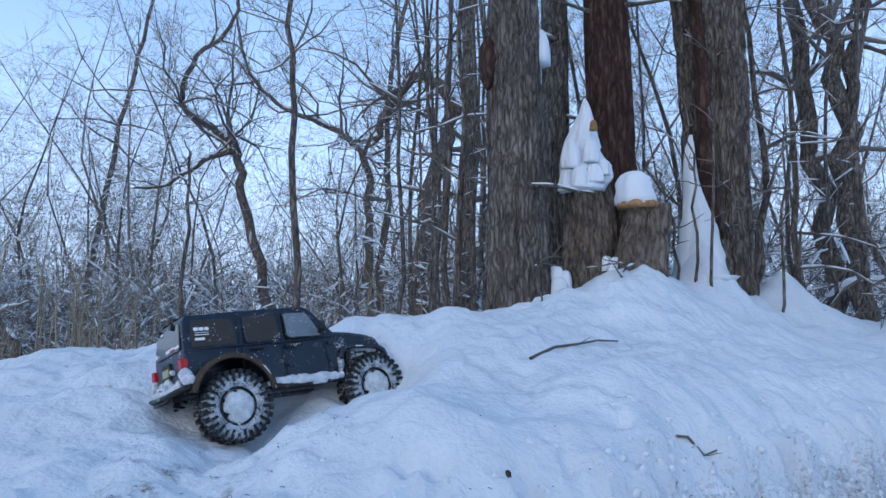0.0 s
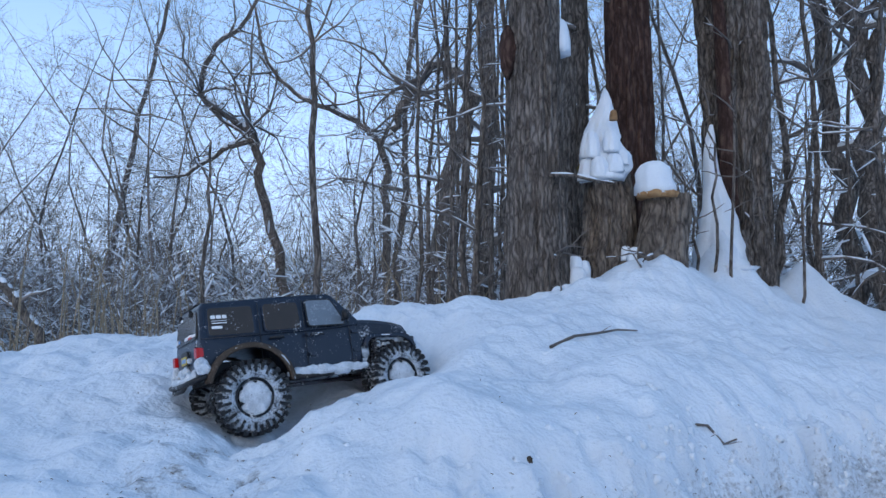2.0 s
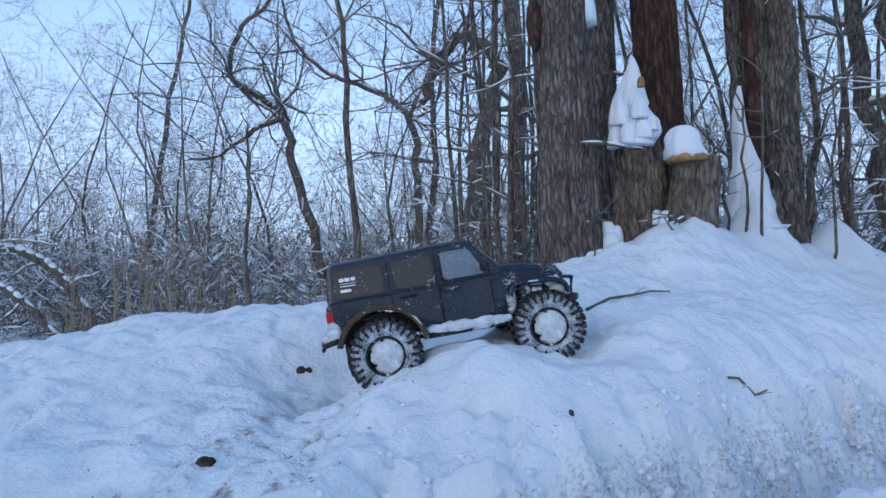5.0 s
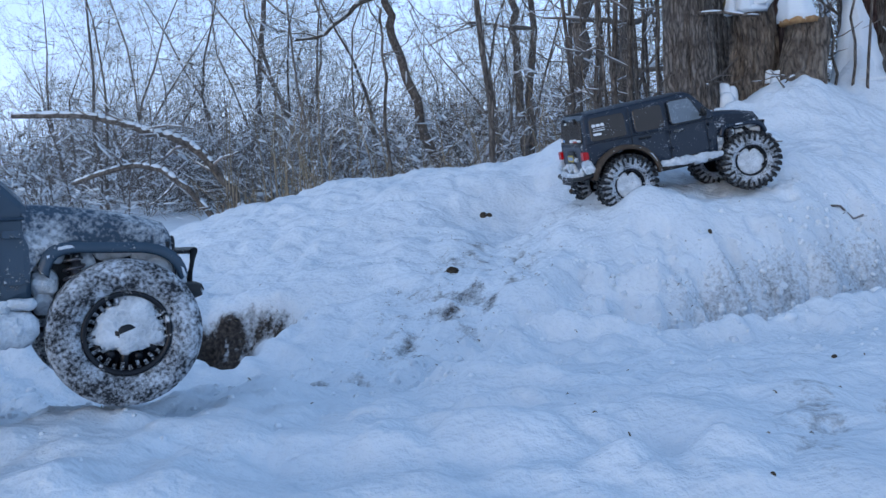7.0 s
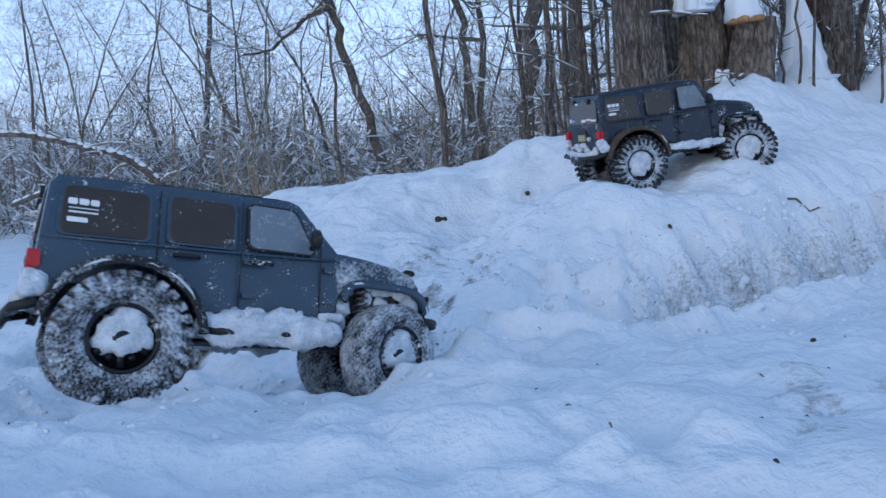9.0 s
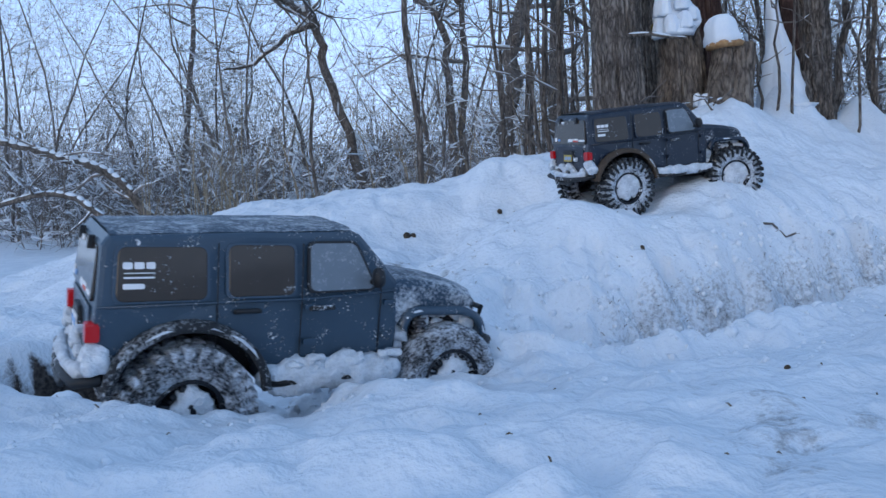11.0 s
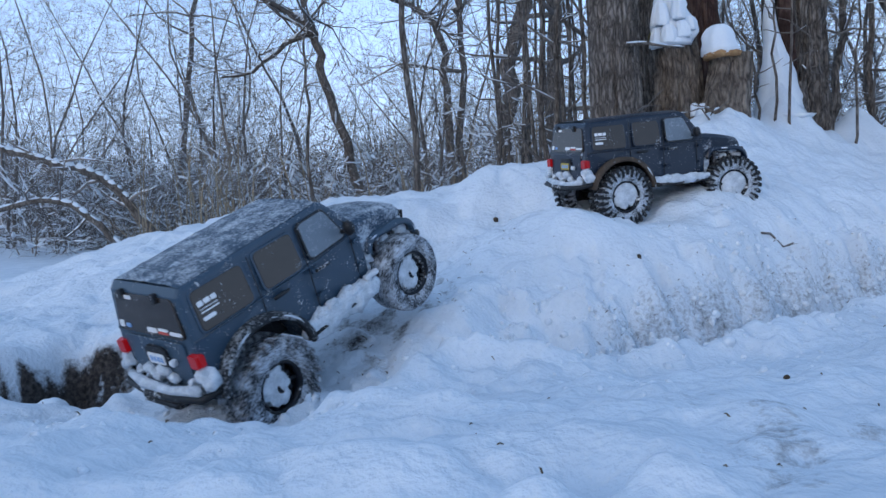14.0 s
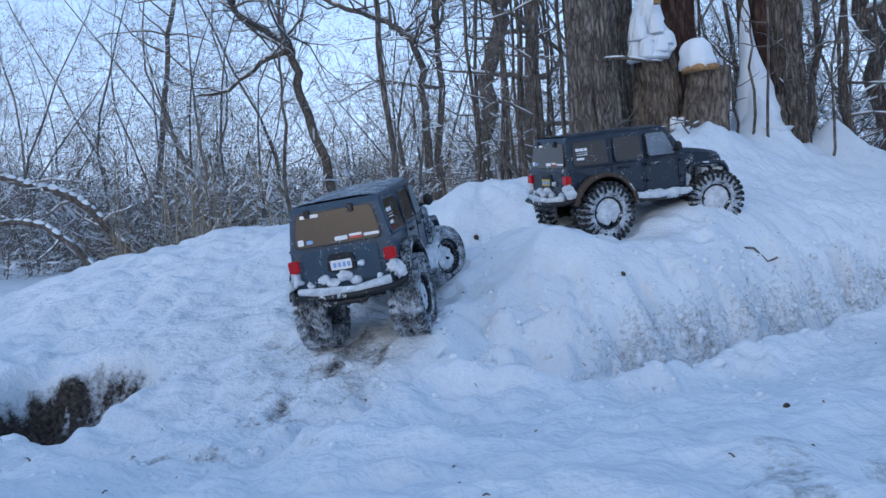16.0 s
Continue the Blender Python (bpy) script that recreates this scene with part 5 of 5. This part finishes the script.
    tube(crv, crf, [(-0.262, 0.08, 0.102), (-0.270, 0.04, 0.098), (-0.270, -0.02, 0.096), (-0.262, -0.08, 0.102)], [0.006, 0.008, 0.006, 0.009], 9)
    pymesh("bumper_snow", crv, crf, PACKED, ob, "snow on the rear bumper")
    rod("front_bumper", [(0.21, 0.085, 0.102), (0.235, 0.07, 0.102), (0.24, 0, 0.102), (0.235, -0.07, 0.102), (0.21, -0.085, 0.102)], 0.008, PLASTIC, ob, "black front bumper")
    rod("bumper_hoop", [(0.236, 0.04, 0.105), (0.243, 0.04, 0.140), (0.243, -0.04, 0.140), (0.236, -0.04, 0.105)], 0.004, PLASTIC, ob)
    crust("nose_snow", 0.205, 0.238, 0.0, 0.112, 0.06, 0.014, ob, 80, "snow pushed onto the nose", 0.4)
    # windscreen
    panel("windscreen", [(0.090, -0.066, 0.190), (0.090, 0.066, 0.190), (0.046, 0.058, 0.238), (0.046, -0.058, 0.238)], 0.006, 0.0015, FROST, ob, "frosted windscreen")
    # frame, axles, drive
    fv = [(x, y, z) for x in (-0.235, 0.21) for y, z in ((-0.05, 0.085), (0.05, 0.085), (0.05, 0.125), (-0.05, 0.125))]
    pymesh("frame", fv, [(0, 1, 2, 3), (7, 6, 5, 4), (0, 4, 5, 1), (1, 5, 6, 2), (2, 6, 7, 3), (3, 7, 4, 0)], PLASTIC, ob, "dark chassis", False)
    for x in (ax_r, ax_f):
        axl = rod("axle", [(x, -0.085, axle), (x, 0.085, axle)], 0.008, PLASTIC, ob, "", 10)
        crust("axle_case", x - 0.018, x + 0.018, 0.01, axle, 0.018, 0.018, axl, 5, "", 0.1, PLASTIC, 8)
    rod("drive_shaft", [(ax_r, 0.005, axle), (ax_f, 0.005, axle)], 0.005, STEEL, ob)
    # wheels
    tyre, tread, rim, hub = wheel_meshes(fill)
    wheels = []
    shared = None
    for x in (ax_r, ax_f):
        for s in (-1, 1):
            if shared is None:
                w = pymesh("wheel", tyre[0], tyre[1], tyre_mat, ob, "knobbly tyre caked with snow")
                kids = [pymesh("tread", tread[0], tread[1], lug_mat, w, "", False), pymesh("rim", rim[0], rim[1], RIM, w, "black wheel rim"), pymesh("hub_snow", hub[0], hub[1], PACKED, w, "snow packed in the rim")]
                shared = [w.data] + [k.data for k in kids]
            else:
                w = tagged(new("wheel", shared[0]), "knobbly tyre caked with snow")
                w.parent = ob
                for nm, d, lb in zip(("tread", "rim", "hub_snow"), shared[1:], ("", "black wheel rim", "snow packed in the rim")):
                    k = tagged(new(nm, d), lb)
                    k.parent = w
            if x > 0 and fill < 1:
                w.children[-1].scale = (0.55, 0.7, 0.55)
            w.location = (x, s * 0.084, axle)
            if s < 0:
                w.rotation_euler = (0, 0, math.pi)
            wheels.append((w, x, s))
    return ob, wheels


NAVY = crusted("navy_paint", (0.003, 0.009, 0.022), 0.32, 0.25, 260, 0.0, 0.3)
NAVYTOP = crusted("navy_roof", (0.006, 0.012, 0.024), 0.45, 0.34, 230, 0.0, 0.1, edge=0.25)
GREY = crusted("slate_paint", (0.024, 0.048, 0.076), 0.38, 0.27, 230, 0.0, 0.3)
GREYTOP = crusted("slate_roof", (0.026, 0.050, 0.080), 0.5, 0.66, 230, 0.0, 0.1, dust=(0.55, 0.60, 0.65), edge=0.30)
CAKED = crusted("caked_tyre", (0.018, 0.020, 0.022), 0.8, 0.80, 260, dust=(0.55, 0.61, 0.68), edge=0.25)
navy, navy_wheels = model_truck("navy_truck", "dark navy model off-roader with snow-packed tyres climbing a snowbank", NAVY, NAVYTOP, CAKED, LUG, 1.08, 57)
grey, grey_wheels = model_truck("grey_truck", "slate grey model off-roader crusted with frozen snow", GREY, GREYTOP, RUBBER, RUBBER, 0.9, 23)

# seconds, place, lean, pitch and heading of each truck
NAVY_ROWS = [
    (0, -0.331, 1.707, 0.263, -12.8, -3.2, 38.3), (1.5, -0.306, 1.672, 0.266, -10.5, -3.2, 34.8), (3, -0.354, 1.562, 0.262, -8.8, -5.1, 31.5),
    (5.5, -0.038, 1.431, 0.330, 2.4, -7.7, 9.9), (6, -0.016, 1.381, 0.335, 2.0, -7.4, 14.8), (6.5, 0.033, 1.390, 0.334, 1.2, -7.0, 17.3),
    (7, 0.054, 1.432, 0.337, 1.0, -6.5, 20.0), (7.5, 0.069, 1.438, 0.338, 0.9, -6.0, 22.1), (8, 0.092, 1.455, 0.341, 1.6, -5.1, 22.4), (9, 0.182, 1.554, 0.353, 2.6, -2.8, 23.4),
    (10, 0.205, 1.558, 0.345, 4.5, -2.8, 25.4), (16, 0.207, 1.557, 0.344, 4.7, -2.8, 25.6)]
GREY_ROWS = [
    (0, -1.75, -0.72, 0.28, 0, 0, 30), (4.5, -1.6, -0.63, 0.28, 0, 0, 30), (6.0, -1.02, -0.22, 0.29, 0, 2, 31),
    (6.5, -0.797, -0.085, 0.301, -2.2, 3.0, 32.5), (7, -0.775, -0.052, 0.289, -4.0, 5.0, 43.5), (7.5, -0.739, -0.002, 0.277, -8.8, 15.9, 53.9),
    (8, -0.709, 0.106, 0.243, -10.8, 25.9, 52.4), (8.5, -0.647, 0.168, 0.212, -7.4, 27.6, 47.4), (9, -0.581, 0.358, 0.183, -11.1, 14.1, 36.0), (9.5, -0.466, 0.483, 0.148, 1.1, 3.1, 39.6),
    (10, -0.369, 0.514, 0.135, 16.7, 2.8, 35.1), (10.3, -0.366, 0.517, 0.135, 16.7, 2.8, 35.0), (12.3, -0.702, 0.312, 0.189, -18.0, 15.5, 39.0),
    (13.0, -0.702, 0.324, 0.188, -17.0, 15.5, 39.6), (13.5, -0.641, 0.545, 0.159, -4.0, 5.6, 47.7),
    (14, -0.501, 0.770, 0.185, 3.9, -19.8, 57.2), (14.5, -0.420, 0.882, 0.220, 2.2, -27.6, 73.3), (15, -0.426, 0.894, 0.224, -11.1, -22.7, 88.6),
    (15.5, -0.396, 0.977, 0.227, -10.7, -11.8, 84.0), (16, -0.372, 1.089, 0.239, -5.3, -5.8, 83.7)]
NAVY_STEER = ((0, 0), (3, 8), (5.5, -10), (8, -18), (10, -14), (16, -14))
GREY_STEER = ((0, 0), (7, -6), (9, 18), (10, 0), (13, -8), (13.5, -20), (14, -4), (14.5, 18), (15, 10), (15.5, -24), (16, -28))


def wheel_rows(rows, steer, x, s, front, spin, droop=()):
    """Turning of a wheel by the way its truck has gone, every fifth of a second."""
    ts = np.array([r[0] for r in rows], float)
    out, roll, last = [], 0.0, None
    for k in range(81):
        t = 0.2 * k
        p = np.array([np.interp(t, ts, [r[j] for r in rows]) for j in (1, 2, 3)])
        yaw = radians(float(np.interp(t, ts, [r[6] for r in rows])))
        if last is not None:
            step = (p - last)[:2] @ np.array([math.cos(yaw), math.sin(yaw)])
            extra = sum(40.0 for a, b in spin if a <= t < b)
            roll += max(-80.0, min(80.0, math.degrees(step / 0.069) + extra))
        last = p
        turn = float(np.interp(t, [q[0] for q in steer], [q[1] for q in steer])) if front else 0.0
        dz = float(np.interp(t, [q[0] for q in droop], [q[1] for q in droop])) if droop else 0.0
        out.append((t, pose(x, s * (0.079 if front else 0.084), 0.068 + dz) @ pose(0, 0, 0, 0, 0, turn) @ pose(0, 0, 0, 0, roll, 0) @ pose(0, 0, 0, 0, 0, 180 if s < 0 else 0)))
    return out


# ---- snow thrown up by the spinning wheels ----
CLODS = []
clod_mesh = None
cg = random.Random(9)
for k in range(30):
    t0 = 13.9 + 2.0 * k / 30 + cg.uniform(0, 0.1)
    tx = float(np.interp(t0, [r[0] for r in GREY_ROWS], [r[1] for r in GREY_ROWS]))
    ty = float(np.interp(t0, [r[0] for r in GREY_ROWS], [r[2] for r in GREY_ROWS]))
    sx, sy = tx + cg.uniform(-0.02, 0.16), ty - 0.12 + cg.uniform(-0.06, 0.06)
    lx, ly = sx + cg.uniform(0.0, 0.14), sy - cg.uniform(0.05, 0.22)
    start, land_at = on(sx, sy, -0.02), on(lx, ly, 0.002)
    if clod_mesh is None:
        c0 = lump("snow_clod", dome(0, 0, -0.006, 0.006, 0.005, 0.011, 4), SNOW, None, "", 3, 9, 0.4)
        clod_mesh = c0.data
    else:
        c0 = new("snow_clod", clod_mesh)
    tagged(c0, "small clod of snow thrown by a wheel", "snow clod", "thrown snow clods")
    rise = cg.uniform(0.06, 0.15)
    rows = [(0, pose(*start)), (t0, pose(*start))]
    for j in (1, 2, 3):
        u = j / 4
        rows.append((t0 + 0.3 * u, pose(start[0] + (lx - sx) * u, start[1] + (ly - sy) * u, start[2] + (land_at[2] - start[2]) * u + 4 * rise * u * (1 - u), 60 * u, 50 * u, 70 * u)))
    rows.append((t0 + 0.3, pose(*land_at, 60, 50, 70)))
    rows.append((16.5, pose(*land_at, 60, 50, 70)))
    CLODS.append((c0, rows))


FRONT = ((0.0, -0.013), (16.0, -0.013))
REAR = ((0.0, -0.020), (3.0, -0.020), (5.5, -0.010), (16.0, -0.008))
GREY_FRONT = ((0.0, -0.006), (7.5, 0.002), (8.5, 0.006), (9.0, -0.010), (9.5, 0.008), (10.3, 0.008), (12.3, -0.026), (13.0, -0.020), (13.5, -0.007), (16.0, -0.007))
GREY_REAR = ((0.0, -0.008), (8.5, -0.010), (9.0, -0.004), (9.5, -0.012), (13.0, -0.014), (13.5, -0.022), (14.4, -0.022), (16.0, -0.018))


def motions():
    walk(navy, [(t, pose(*r)) for t, *r in NAVY_ROWS])
    walk(grey, [(t, pose(*r)) for t, *r in GREY_ROWS])
    for w, x, s in navy_wheels:
        walk(w, wheel_rows(NAVY_ROWS, NAVY_STEER, x, s, x > 0, ((0.0, 3.4),), FRONT if x > 0 else REAR))
    for w, x, s in grey_wheels:
        walk(w, wheel_rows(GREY_ROWS, GREY_STEER, x, s, x > 0, ((14.0, 16.1),), GREY_FRONT if x > 0 else GREY_REAR))

    for c, rows in CLODS:
        walk(c, rows)


motions()
